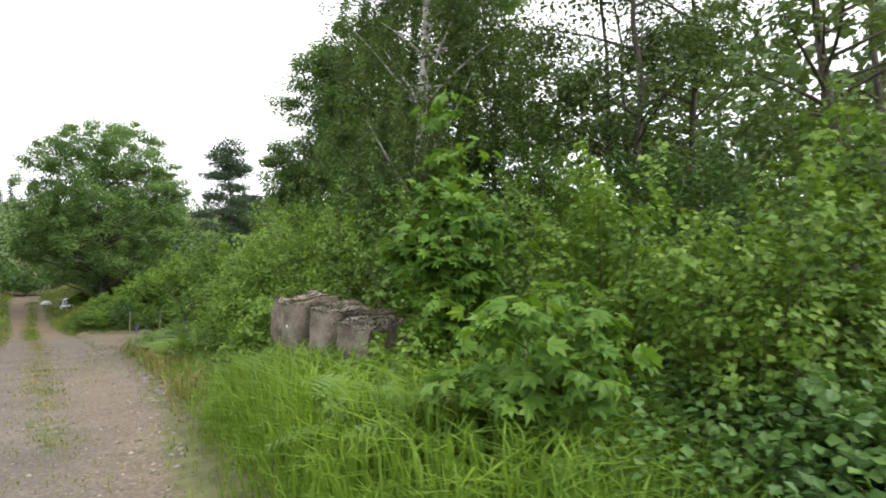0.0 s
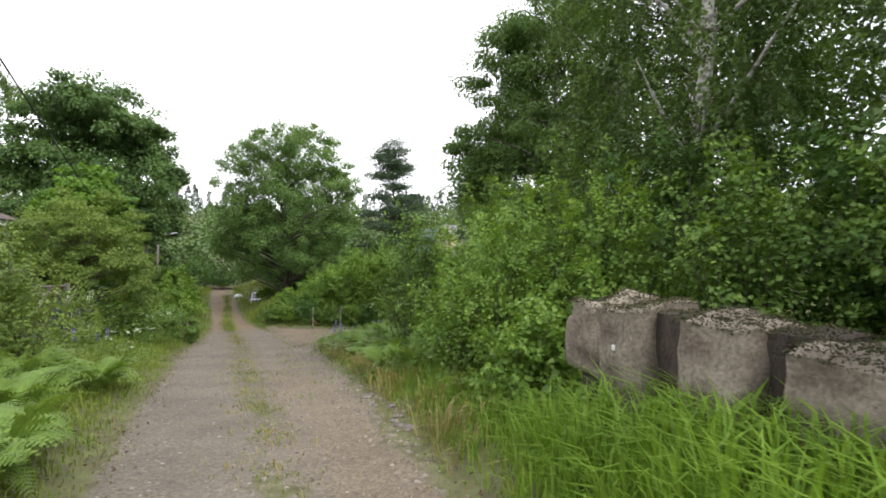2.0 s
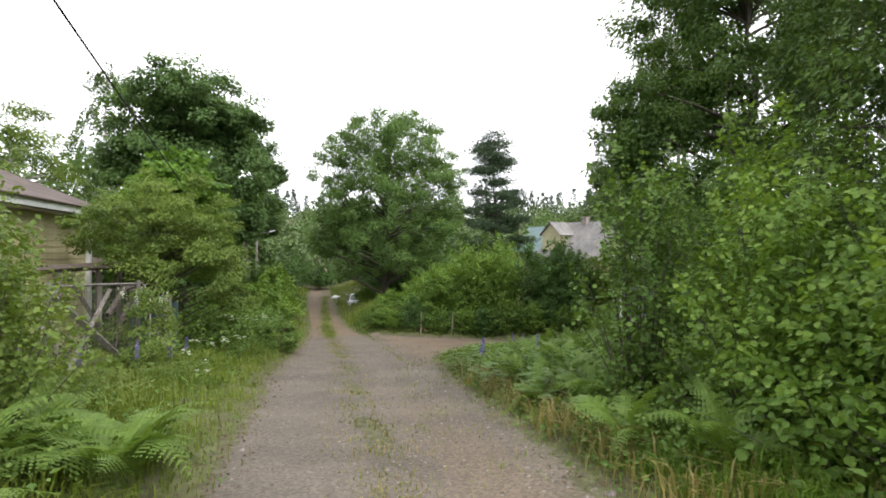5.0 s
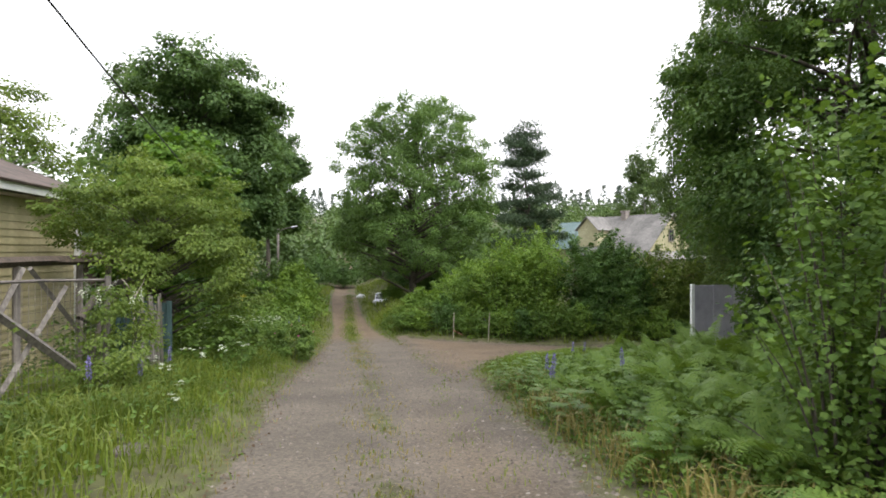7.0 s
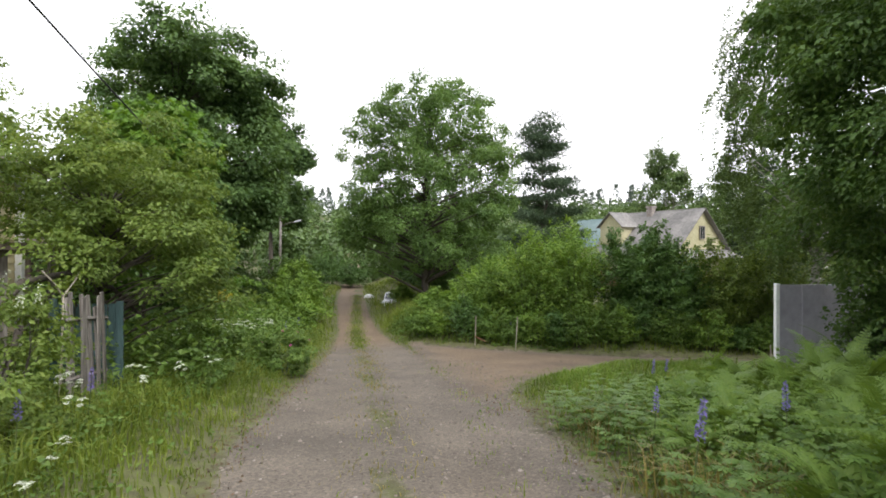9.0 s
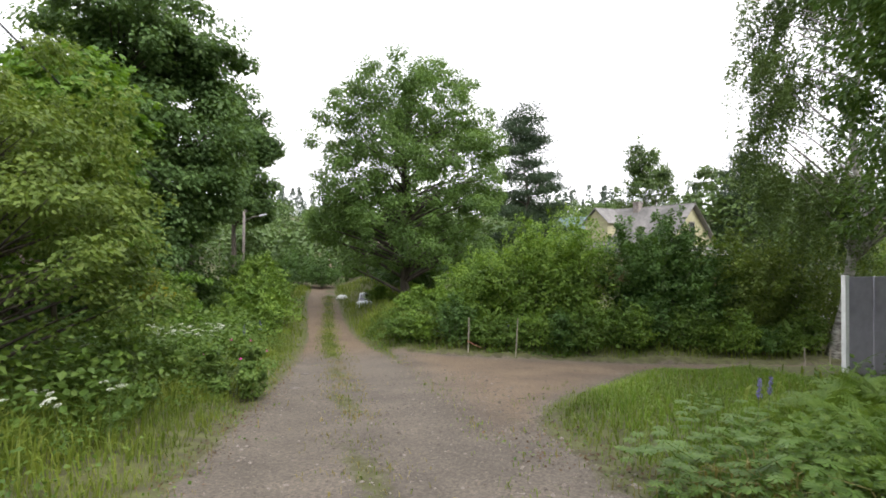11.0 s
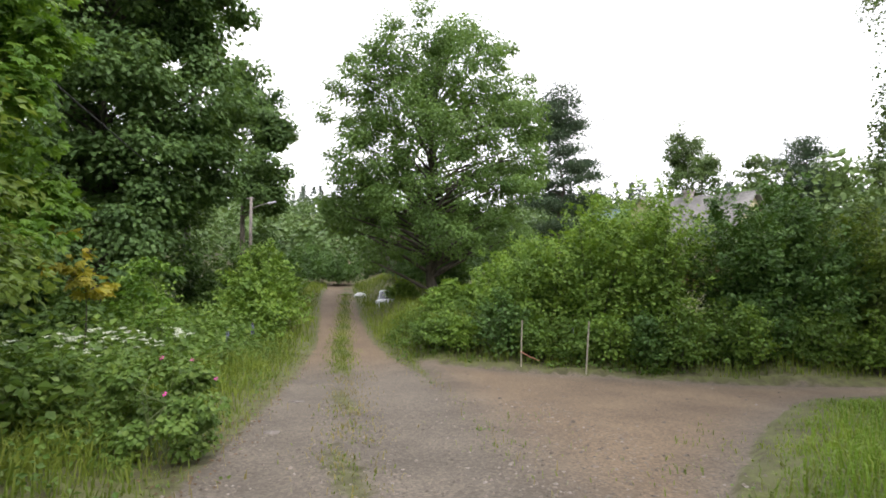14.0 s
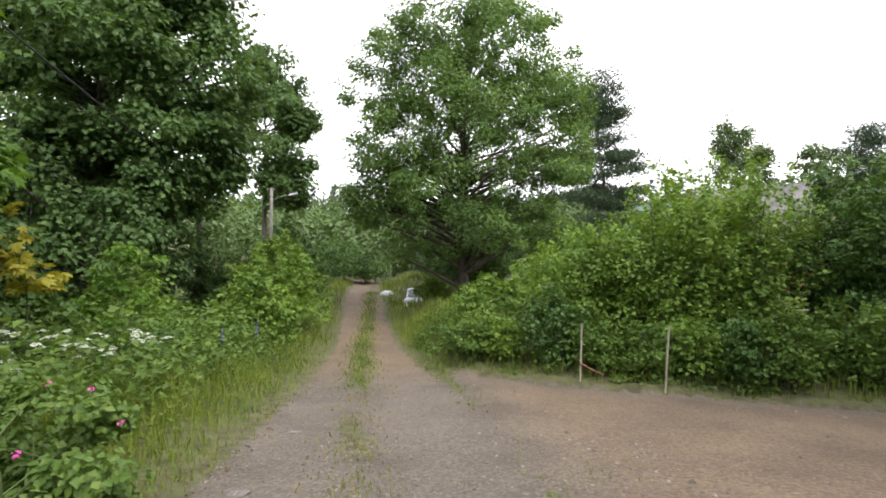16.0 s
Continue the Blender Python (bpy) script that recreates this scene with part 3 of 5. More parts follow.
plant("maple_tree", "huge dense dark-green maple behind the verge", "tree", -7.7, 38.0, 13.6, 4.1, "dark", 0.165, 125000, 620, 0.13, 0.32, seed=12, flat=0.65, limb=90, wide=0.8, clump_r=0.75, droop=0.6, trunk_top=0.8,
      boughs=[(1.6, 12.3, 1.2), (-0.1, 12.4, 1.2), (-1.9, 11.7, 1.2), (3.0, 11.3, 1.2), (0.4, 11.9, 1.4), (-2.0, 10.7, 1.5), (0.8, 10.7, 1.9), (3.0, 10.2, 1.5), (-2.8, 8.5, 1.7), (0.0, 8.3, 2.1), (2.9, 7.9, 1.8), (-1.4, 5.9, 2.1), (2.2, 5.7, 2.1), (3.3, 5.9, 1.3), (2.4, 3.8, 1.3), (-3.2, 4.2, 1.8), (0.0, 3.6, 1.7), (-1.8, 2.6, 1.4), (1.4, 2.4, 1.1), (-4.2, 2.6, 1.5)])
plant("maple_tree", "tall dark-green maple beyond the big one", "tree", -6.3, 53.5, 14.3, 2.3, "dark", 0.2, 40000, 220, 0.36, 0.22, seed=13, flat=0.65, low=0.45, limb=50, wide=0.8, clump_r=0.7)
pine("dark pine with flat tiers of needles", 16.7, 61.0, 15.6, 3.3, 14, 27000, 0.22)
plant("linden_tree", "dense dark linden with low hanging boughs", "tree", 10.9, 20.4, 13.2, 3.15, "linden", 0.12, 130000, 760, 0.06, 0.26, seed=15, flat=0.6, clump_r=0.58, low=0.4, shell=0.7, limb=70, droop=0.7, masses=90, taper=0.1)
plant("linden_tree", "tall leafy linden closing a roadside grove", "tree", 9.9, 12.2, 13.0, 2.8, "oak", 0.12, 38000, 360, 0.1, 0.2, seed=16, flat=0.6, clump_r=0.65, low=0.45, limb=60, droop=0.6, masses=60, taper=0.2)
weeping_birch("tall birch with drooping twigs above old concrete blocks", 7.0, 9.6, 13, 3.0, 21, 64000, 560, 0.072)
weeping_birch("tall birch with drooping twigs in a roadside grove", 9.5, 14.6, 14, 3.2, 22, 60000, 560, 0.075)
weeping_birch("weeping birch with long hanging twigs by a side road", 14.3, 28.6, 13.5, 4.0, 23, 76000, 680, 0.085)
plant("birch_tree", "distant slender birch behind a yellow house", "tree", 36.8, 73.5, 16.6, 3.6, "birch", 0.24, 22000, 260, 0.12, 0.16, "birchbark", seed=24, flat=0.9, low=0.35, taper=0.45, limb=60, clump_r=0.65, group="birches", masses=60)
weeping_birch("distant tall birch rising behind the dark maple", -16.0, 52.0, 17.0, 3.4, 25, 12000, 300, 0.17)
plant("birch_tree", "airy tree with small leaves behind the yellow house", "tree", -11.0, 28.5, 9.4, 1.8, "apple", 0.11, 9000, 60, 0.3, 0.12, "birchbark", seed=26, flat=0.5, limb=40, clump_r=0.6)
for i, (x, y, h) in enumerate([(9.6, 7.3, 12), (9.1, 5.9, 13), (11.2, 6.5, 13), (8.6, 2.4, 12), (13.5, 9, 13), (12.5, 3.0, 12), (11.6, 12.2, 13)]):
    plant("aspen_tree", "slender aspen with a pale trunk in a roadside grove", "tree", x, y, h, 2.0, "birch", 0.11, 10500, 120, 0.2, 0.11, "bark", seed=30 + i, flat=0.5, spread=0.34, low=0.6, shell=0.35, limb=40, group="grove aspens")

for i, (x, y, h, r) in enumerate([(33.5, 66.0, 11.5, 3.0), (43.0, 58.0, 10.5, 3.2), (29.5, 70.0, 8.0, 2.6), (40.5, 67.0, 12.2, 3.2), (44.5, 64.0, 11.0, 3.2)]):
    plant("garden_tree", "rounded green garden tree beyond the hedge", "tree", x, y, h, r, "birch", 0.30, 10000, 130, 0.1, 0.16, seed=60 + i, flat=0.5, limb=30, clump_r=0.9, group="garden trees")
pine("bluish-green pine among far garden trees", 39.5, 61.5, 12.4, 3.0, 64, 15000, 0.15)

# ---- young trees and shrubs ----
plant("maple_sapling", "bright young maple with large leaves beside concrete blocks", "tree", 3.2, 4.1, 3.05, 0.5, "maple", 0.12, 2300, 150, 0.2, 0.025, shape=MAPLE, wide=1.0, seed=41, flat=0.3, limb=60, bark="stem", trunk_top=0.96, clump_r=0.2, tilt=0.45,
      boughs=[(0.0, 3.0, 0.08), (0.04, 2.8, 0.12), (-0.06, 2.6, 0.15), (0.1, 2.4, 0.18), (-0.15, 2.2, 0.2), (0.22, 1.95, 0.22), (-0.26, 1.75, 0.23), (0.0, 1.8, 0.25), (0.3, 1.5, 0.25), (-0.34, 1.3, 0.26), (0.08, 1.3, 0.27), (0.28, 1.05, 0.26), (-0.24, 0.9, 0.26), (0.08, 0.7, 0.26)])
plant("maple_sapling", "knee-high bright maple shoot in tall grass", "tree", 2.45, 2.4, 1.5, 0.42, "maple", 0.125, 420, 36, 0.35, 0.012, shape=MAPLE, wide=1.0, seed=42, flat=0.3, clump_r=0.2, limb=20, bark="stem")
plant("ash_tree", "light-green ash leaning over a broken fence", "tree", -4.7, 23.3, 5.6, 2.0, "apple", 0.08, 38000, 320, 0.2, 0.09, seed=43, flat=0.5, limb=90, clump_r=0.34, trunk_top=0.7,
      boughs=[(-0.3, 4.9, 0.2), (0.9, 4.85, 0.25), (1.6, 4.35, 0.3), (0.1, 4.4, 0.5), (-0.6, 4.1, 0.55), (1.1, 4.2, 0.5), (0.3, 3.5, 0.8), (1.7, 3.5, 0.55), (-0.5, 3.0, 0.6), (-1.5, 3.7, 0.5), (-1.9, 3.1, 0.35), (1.25, 3.0, 0.75), (2.1, 2.9, 0.4), (0.1, 2.5, 0.6), (1.7, 2.2, 0.6), (2.0, 1.6, 0.45)])
plant("maple_sapling", "light-green young maple with yellowing lower leaves", "tree", -5.6, 27.4, 6.6, 1.75, "maple", 0.15, 11000, 150, 0.27, 0.07, shape=MAPLE, wide=1.0, seed=44, flat=0.5, spread=0.26, low=0.45, shell=0.6, limb=50)
plant("maple_sapling", "small maple shoot with yellow leaves at a branch end", "tree", -4.1, 28.5, 3.2, 0.4, "yellow", 0.14, 130, 14, 0.5, 0.02, shape=MAPLE, wide=1.0, seed=45, flat=0.3, spread=0.5, limb=10)
for i, (x, y, h, r, n, leaf, ls) in enumerate([
        (3.1, 9.6, 2.3, 0.9, 4000, "hazel", 0.068), (2.75, 8.3, 1.25, 0.6, 2200, "hazel", 0.075), (3.9, 10.2, 2.9, 1.0, 4200, "hazel", 0.075), (4.6, 9.6, 3.6, 1.1, 4600, "hazel", 0.08), (3.0, 10.6, 1.7, 0.8, 2600, "hazel", 0.075), (5.2, 11.4, 4.2, 1.3, 4600, "hazel", 0.085), (-4.3, 15.6, 2.6, 0.8, 2600, "apple", 0.075), (3.4, 11.6, 2.5, 0.9, 3400, "hazel", 0.068), (3.1, 13.2, 3.4, 0.75, 2800, "hazel", 0.074),
        # The low lilac-leaved shrub at (3.5, 0.9) carries grove shade in its colour.
        (4.4, 8.6, 2.6, 1.0, 3000, "hazel", 0.08), (4.6, 12.6, 3.6, 1.2, 3600, "hazel", 0.085), (4.4, 3.2, 2.7, 1.0, 5200, "hazel", 0.085), (4.1, 1.7, 2.3, 0.8, 4200, "hazel", 0.085), (3.5, 0.9, 0.8, 0.7, 2200, "lilac", 0.085), (2.6, 4.0, 1.05, 0.5, 1800, "hazel", 0.085), (5.8, 5.2, 3.0, 1.2, 4200, "alder", 0.085),
        (5.4, 1.2, 3.2, 1.2, 6600, "alder", 0.085), (5.9, 14.6, 4.2, 1.4, 4200, "hazel", 0.085), (6.2, 9.6, 4.2, 1.8, 8000, "lilac", 0.10), (7.4, 7.4, 4.2, 1.9, 8500, "lilac", 0.10), (6.4, 5.6, 3.6, 1.5, 6500, "alder", 0.10), (5.0, 7.6, 3.0, 1.2, 5000, "alder", 0.09), (8.2, 4.6, 4.0, 1.8, 7000, "lilac", 0.10),
        (7.6, 17.0, 4.2, 1.5, 4200, "lilac", 0.09), (-3.1, 12.6, 2.3, 0.8, 2600, "apple", 0.075), (-4.0, 13.7, 2.5, 0.9, 2600, "apple", 0.075), (-3.7, 11.3, 2.0, 0.8, 2400, "hazel", 0.075)]):
    shrub("hazel_shrub", "leafy green roadside shrub with thin stems", "shrub", x, y, h, r * 1.1, ("alder", "hazel", "alder")[i % 3] if leaf == "hazel" and y > 10.9 else leaf, ls * (0.66, 0.78, 0.72)[i % 3], int(n * 2.0), 60, 50 + i, OVAL if y < 14 and 0 < x < 4 else KITE, group="roadside shrubs")
for i, (x, y, h, r, n, leaf) in enumerate([
        (4.5, 32.4, 2.5, 1.32, 7560, "hazel"), (5.9, 31.6, 3.88, 1.32, 8280, "hazel"), (7.2, 31.2, 4.15, 1.32, 8280, "hazel"), (9.7, 30.6, 4.3, 1.7, 20000, "lilac"), (10.8, 30.4, 3.88, 1.20, 7560, "lilac"),
        (12.2, 30.2, 3.65, 1.44, 8280, "apple"), (14.2, 30.2, 4.0, 1.5, 8600, "apple"), (16.6, 30.0, 4.3, 1.8, 9000, "apple"), (19.4, 30.6, 4.4, 1.8, 8000, "hazel"), (3.3, 35.0, 1.5, 1.20, 6120, "hazel"), (5.6, 35.5, 3.19, 1.68, 7560, "hazel"),
        (7.9, 33.0, 4.7, 1.5, 6000, "hazel"), (11.6, 32.4, 3.8, 1.5, 6000, "hazel"),
        (8.0, 34.5, 3.42, 1.80, 7560, "hazel")]):
    shrub("hedge_shrub", "bushy green shrub in an overgrown hedge on a bank" if leaf != "lilac" else "dense dark-green shrub in an overgrown hedge", "shrub", x, y, h * 0.92, r * 1.15, leaf, 0.08, int(n * 1.7), 110, 70 + i, group="hedge shrubs", lean=0.4)
low = np.random.default_rng(66)
for i in range(17):
    x = 2.0 + 0.72 * i + low.normal(0, 0.15)
    y = float(side_north(x)) + low.uniform(0.75, 1.2)
    shrub("bramble_shrub", "low leafy bramble at the foot of the hedge", "shrub", x, y, low.uniform(0.8, 1.5), 0.7, ("alder", "hazel", "lilac", "alder")[i % 4], 0.07, 2600, 40, 170 + i, group="hedge brambles", lean=0.4)
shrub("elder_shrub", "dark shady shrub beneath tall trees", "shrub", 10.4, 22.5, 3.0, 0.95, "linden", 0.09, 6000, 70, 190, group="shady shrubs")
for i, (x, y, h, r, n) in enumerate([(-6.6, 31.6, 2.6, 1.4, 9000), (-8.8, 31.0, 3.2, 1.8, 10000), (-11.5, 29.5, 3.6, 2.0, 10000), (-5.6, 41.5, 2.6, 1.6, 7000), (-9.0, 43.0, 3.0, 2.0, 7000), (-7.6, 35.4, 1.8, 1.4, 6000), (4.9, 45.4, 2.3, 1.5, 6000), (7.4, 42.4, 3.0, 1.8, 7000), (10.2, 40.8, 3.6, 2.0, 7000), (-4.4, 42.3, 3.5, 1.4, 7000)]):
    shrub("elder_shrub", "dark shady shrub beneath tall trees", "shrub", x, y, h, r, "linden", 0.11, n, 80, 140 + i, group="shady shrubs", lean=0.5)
for i, (x, y, h, r, n) in enumerate([(2.5, 45.4, 1.0, 0.8, 3000), (-3.1, 39.0, 3.2, 1.7, 9000), (-2.9, 35.6, 2.2, 1.0, 4000), (-3.4, 43.0, 2.9, 1.6, 6000), (-5.5, 34.5, 2.4, 1.2, 4000), (-3.4, 48.5, 3.0, 1.4, 4500), (4.2, 49.5, 2.8, 1.4, 4500), (3.4, 53, 3.2, 1.5, 4500), (5.5, 49, 4.0, 2.4, 6000), (-0.5, 57.5, 2.7, 1.7, 4500), (-2.6, 59, 3.4, 1.8, 4500)]):
    shrub("bird_cherry_shrub", "rounded green shrub beside the far track", "shrub", x, y, h, r * 1.1, "lilac" if i > 4 else "hazel", 0.105, int(n * 1.4), 90, 90 + i, group="track shrubs", lean=0.6)
plant("sapling", "upright young sapling with pale leaf tips", "tree", -3.8, 30.5, 2.35, 0.5, "maple", 0.12, 700, 24, 0.2, 0.015, seed=110, flat=0.6, spread=0.42, low=0.4, stems=3, limb=18, bark="stem")
plant("sapling", "small sapling with yellowish leaves on the verge", "tree", -3.7, 13.0, 2.3, 0.6, "apple", 0.09, 1500, 24, 0.2, 0.015, seed=111, flat=0.6, spread=0.42, stems=3, limb=18)
plant("spiraea_bush", "rounded bush with pale feathery plumes by the gate", "shrub", -3.75, 18.7, 1.65, 0.72, "apple", 0.06, 5200, 40, 0.05, 0.015, seed=112, flat=0.6, spread=0.4, stems=5, limb=20)

# ---- backdrop woods ----
def woods(name, label, leaf, spots, seed, size, per=260):
    rng = np.random.default_rng(seed)
    b = Buf()
    for x, y, h, r in spots:
        z = float(land(x, y))
        hh = rng.uniform(0, 1, per) ** 0.8
        a = rng.uniform(0, 6.28, per)
        rad = r * np.sqrt(np.clip(1 - (2 * hh - 0.9) ** 2 / 1.25, 0.05, 1)) * rng.uniform(0.5, 1.05, per) if leaf != "farpine" else r * (1.05 - hh) * rng.uniform(0.4, 1.05, per)
        leaves(b, np.stack([x + rad * np.cos(a), y + rad * np.sin(a), z + h * (0.05 + 0.95 * hh)], -1), size, rng, KITE, 0.8, 0.8, 0.2)
        tube(b, [[x, y, z - 0.3], [x, y, z + h * 0.7]], [0.2, 0.08], 4)
    return tagged(new(name, b.mesh(name, M[leaf])), label, "woods", kind="stuff")


wr = np.random.default_rng(5)
near_spots = [(wr.uniform(-60, -13), wr.uniform(44, 80), wr.uniform(8, 12), wr.uniform(2, 3.4)) for _ in range(70)]
near_spots += [(wr.uniform(-8, 10), wr.uniform(62, 80), wr.uniform(3.5, 5.5), wr.uniform(1.5, 2.4)) for _ in range(30)]
near_spots += [(wr.uniform(10, 34), wr.uniform(66, 84), wr.uniform(4, 7), wr.uniform(2, 3)) for _ in range(34)]
near_spots += [(wr.uniform(36, 70), wr.uniform(36, 90), wr.uniform(8, 11), wr.uniform(2, 3.4)) for _ in range(70)]
near_spots += [(wr.uniform(18, 34), wr.uniform(-2, 24), wr.uniform(8, 12), wr.uniform(2, 3.2)) for _ in range(34)]
near_spots += [(wr.uniform(-34, -13), wr.uniform(14, 40), wr.uniform(6, 9), wr.uniform(2, 3.2)) for _ in range(26)]
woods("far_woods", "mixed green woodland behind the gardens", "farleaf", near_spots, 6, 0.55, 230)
hill = []
for i in range(430):
    d, a = wr.uniform(200, 420), wr.uniform(-1.0, 1.25)
    hill.append((d * math.sin(a), 20 + d * math.cos(a), wr.uniform(9, 14), wr.uniform(3, 5)))
slope = []
for i in range(230):
    d, a = wr.uniform(85, 210), wr.uniform(-0.32, 0.65)
    slope.append((d * math.sin(a), 20 + d * math.cos(a), wr.uniform(6, 10), wr.uniform(2.5, 4)))
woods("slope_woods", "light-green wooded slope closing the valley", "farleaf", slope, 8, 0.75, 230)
woods("hill_woods", "distant dark wooded hill on the skyline", "farpine", hill, 7, 1.0, 190)


# ---- built things ----
def gable_house(name, label, m, length, depth, wall, rise, wall_mat, roof_mat, low_mat=None, over=0.35, boards=0.0):
    """A house along local x: walls of boards, gables, a roof of two thick slopes. m: pose of its base centre."""
    thing = tagged(new(name), label)
    thing.matrix_world = m
    low = wall * 0.55 if low_mat else 0.0
    if low_mat:
        part("lower_wall", box_mesh("lower_wall", M[low_mat], pose(0, 0, -0.6), length, depth, low + 0.6, 0.02), thing)
    part("wall", box_mesh("wall", M[wall_mat], pose(0, 0, low if low_mat else -0.6), length - (0.06 if low_mat else 0), depth - (0.06 if low_mat else 0), wall - low + (0 if low_mat else 0.6), 0.02), thing)
    for sx in (-1, 1):
        g = Buf()
        x0, x1 = sx * (length / 2 - 0.15), sx * (length / 2 - 0.02)
        h = depth / 2
        v = [(x0, -h, wall), (x0, h, wall), (x0, 0, wall + rise), (x1, -h, wall), (x1, h, wall), (x1, 0, wall + rise)]
        part("gable", g.add(v, [[0, 2, 1], [3, 4, 5], [0, 3, 5], [0, 5, 2], [1, 2, 5], [1, 5, 4], [0, 1, 4], [0, 4, 3]]).mesh("gable", M[wall_mat]), thing)
    slope = math.hypot(depth / 2 + over, rise * (1 + 2 * over / depth))
    ang = math.degrees(math.atan2(rise, depth / 2))
    for sy in (-1, 1):
        r = Buf()
        ncol = max(int((length + 2 * over) / 0.9), 2)
        for k in range(ncol):
            w = (length + 2 * over) / ncol
            block(r, pose(-(length / 2 + over) + w * (k + 0.5), sy * 0.02, wall + rise + 0.03, -sy * ang * 1.0) @ pose(0, sy * slope / 2, 0.004 * (k % 2)), w * 0.995, slope, 0.05, 0, None, 0.01)
        tagged(part("roof", r.mesh("roof", M[roof_mat]), thing), kind="stuff")
    part("ridge_cap", tube(Buf(), [[-length / 2 - over, 0, wall + rise + 0.05], [length / 2 + over, 0, wall + rise + 0.05]], [0.09, 0.09], 6).mesh("ridge_cap", M[roof_mat]), thing)
    return thing


def window_part(thing, m, w, h, frame_mat="white"):
    f = Buf()
    for x, z, sx, sz in ((-w / 2, 0, 0.08, h), (w / 2, 0, 0.08, h), (0, 0, w, 0.08), (0, h - 0.08, w, 0.08), (0, 0.08, 0.05, h - 0.16)):
        block(f, m @ pose(x, 0, z), sx, 0.07, sz, 0, None, 0.008)
    fr = part("window", f.mesh("window", M[frame_mat]), thing)
    part("pane", box_mesh("pane", M["dark_glass"], m @ pose(0, 0.01, 0.05), w - 0.06, 0.02, h - 0.1, 0.002), fr)


# yellow house with a grey slate roof; its ridge runs away from the road
yh = gable_house("wooden_house", "yellow wooden house with grey slate roof behind hedges", pose(23.7, 52.9, float(land(23.7, 52.9)) - 0.4, 0, 0, 112), 7.4, 6.4, 3.4, 3.1, "siding_far", "slate", "redwall")
tagged(yh, category="house")
window_part(yh, pose(-3.76, 0, 4.3, 0, 0, 90), 0.55, 1.0, "greywood")
window_part(yh, pose(-3.80, 0.6, 0.9, 0, 0, 90), 0.8, 1.1)
chim = part("chimney", box_mesh("chimney", M["brick"], pose(0.6, 0.2, 5.7), 0.5, 0.5, 1.2, 0.02), yh, "pale brick chimney")
part("chimney_cap", box_mesh("chimney_cap", M["brick"], pose(0.6, 0.2, 6.9), 0.62, 0.62, 0.14, 0.02), chim)
part("porch_roof", box_mesh("porch_roof", M["slate"], pose(-4.3, 0, 3.2, 0, -24, 0), 1.5, 6.6, 0.07, 0.01), yh)
dorm = gable_house("dormer", "", pose(0, 0, 0), 1.8, 2.2, 0.9, 1.0, "siding_far", "slate", None, 0.2)
dorm.matrix_world = Matrix.Identity(4)
for ob in list(dorm.children):
    ob.parent = yh
    ob.matrix_basis = pose(2.4, 2.0, 4.55, 0, 0, 90)
    ob.name = "dormer_" + ob.name.split(".")[0]
bpy.data.objects.remove(dorm)
th = gable_house("outbuilding", "small house with a teal metal roof", pose(25.0, 66, float(land(25, 66)), 0, 0, 110), 6, 5.5, 3.6, 2.6, "siding_far", "teal")
tagged(th, category="house")
rh = gable_house("cottage", "low cottage with dull red roof behind the oak", pose(5.4, 62, float(land(5.4, 62)), 0, 0, 8), 5, 4.5, 1.9, 1.2, "darkwood", "rust")
tagged(rh, category="house")
wh = gable_house("hut", "small white-painted hut behind a birch", pose(24.5, 37.5, float(land(24.5, 37.5)), 0, 0, -35), 3.4, 3, 2.2, 0.7, "white", "slate")
tagged(wh, category="hut")
window_part(wh, pose(-0.3, -1.52, 0.9), 0.8, 0.8)
ds = gable_house("wood_shed", "dark weathered wooden shed under the maple", pose(-10.4, 33.2, float(land(-10.4, 33.2)), 0, 0, 96), 5, 4, 2.3, 1.3, "darkwood", "rust")
tagged(ds, category="shed")

# left house: long wall of yellow lap boards under a rusty roof
LX, L0, L1, LZ = -7.1, 13.5, 25.2, 2.05
lh = new("village_house")
lh.location = (LX, 0, 0)
tagged(lh, "old house with yellow lap siding and rusty roof", "house")
part("wall", box_mesh("wall", M["siding"], pose(-2.6, (L0 + L1) / 2, -2.2), 5.0, L1 - L0, LZ + 2.1, 0.02), lh)
bd = box_mesh("board", M["siding"], pose(0, 0, 0, 0, -7, 0), 0.022, L1 - L0 + 0.02, 0.172, 0.004)
for k in range(25):
    ob = part("board", bd, lh)
    ob.location = (-0.075, (L0 + L1) / 2, -2.1 + 0.16 * k)
part("fascia", box_mesh("fascia", M["white"], pose(0.32, (L0 + L1) / 2, LZ - 0.06), 0.04, L1 - L0 + 0.7, 0.2, 0.006), lh)
part("soffit", box_mesh("soffit", M["greywood"], pose(0.10, (L0 + L1) / 2, LZ - 0.03), 0.42, L1 - L0 + 0.7, 0.03, 0.004), lh)
part("roof", box_mesh("roof", M["rust"], pose(-2.15, (L0 + L1) / 2, LZ + 1.12, 0, 22, 0), 5.5, L1 - L0 + 0.8, 0.06, 0.01), lh)
part("corner_board", box_mesh("corner_board", M["white"], pose(-0.02, L1 + 0.02, -2.1), 0.14, 0.12, 4.1, 0.006), lh)
part("gable_wall", Buf().add([(-5, L1 - 0.05, LZ), (-0.1, L1 - 0.05, LZ), (-5, L1 - 0.05, LZ + 2.0), (-5, L1, LZ), (-0.1, L1, LZ), (-5, L1, LZ + 2.0)], [[0, 2, 1], [3, 4, 5], [0, 1, 4], [0, 4, 3], [1, 2, 5], [1, 5, 4]]).mesh("gable_wall", M["siding"]), lh)

# fallen-in porch frame in front of it
pf = new("porch_frame")
pf.location = (0, 0, 0)
tagged(pf, "collapsed dark timber porch frame beside the yellow house", "porch")


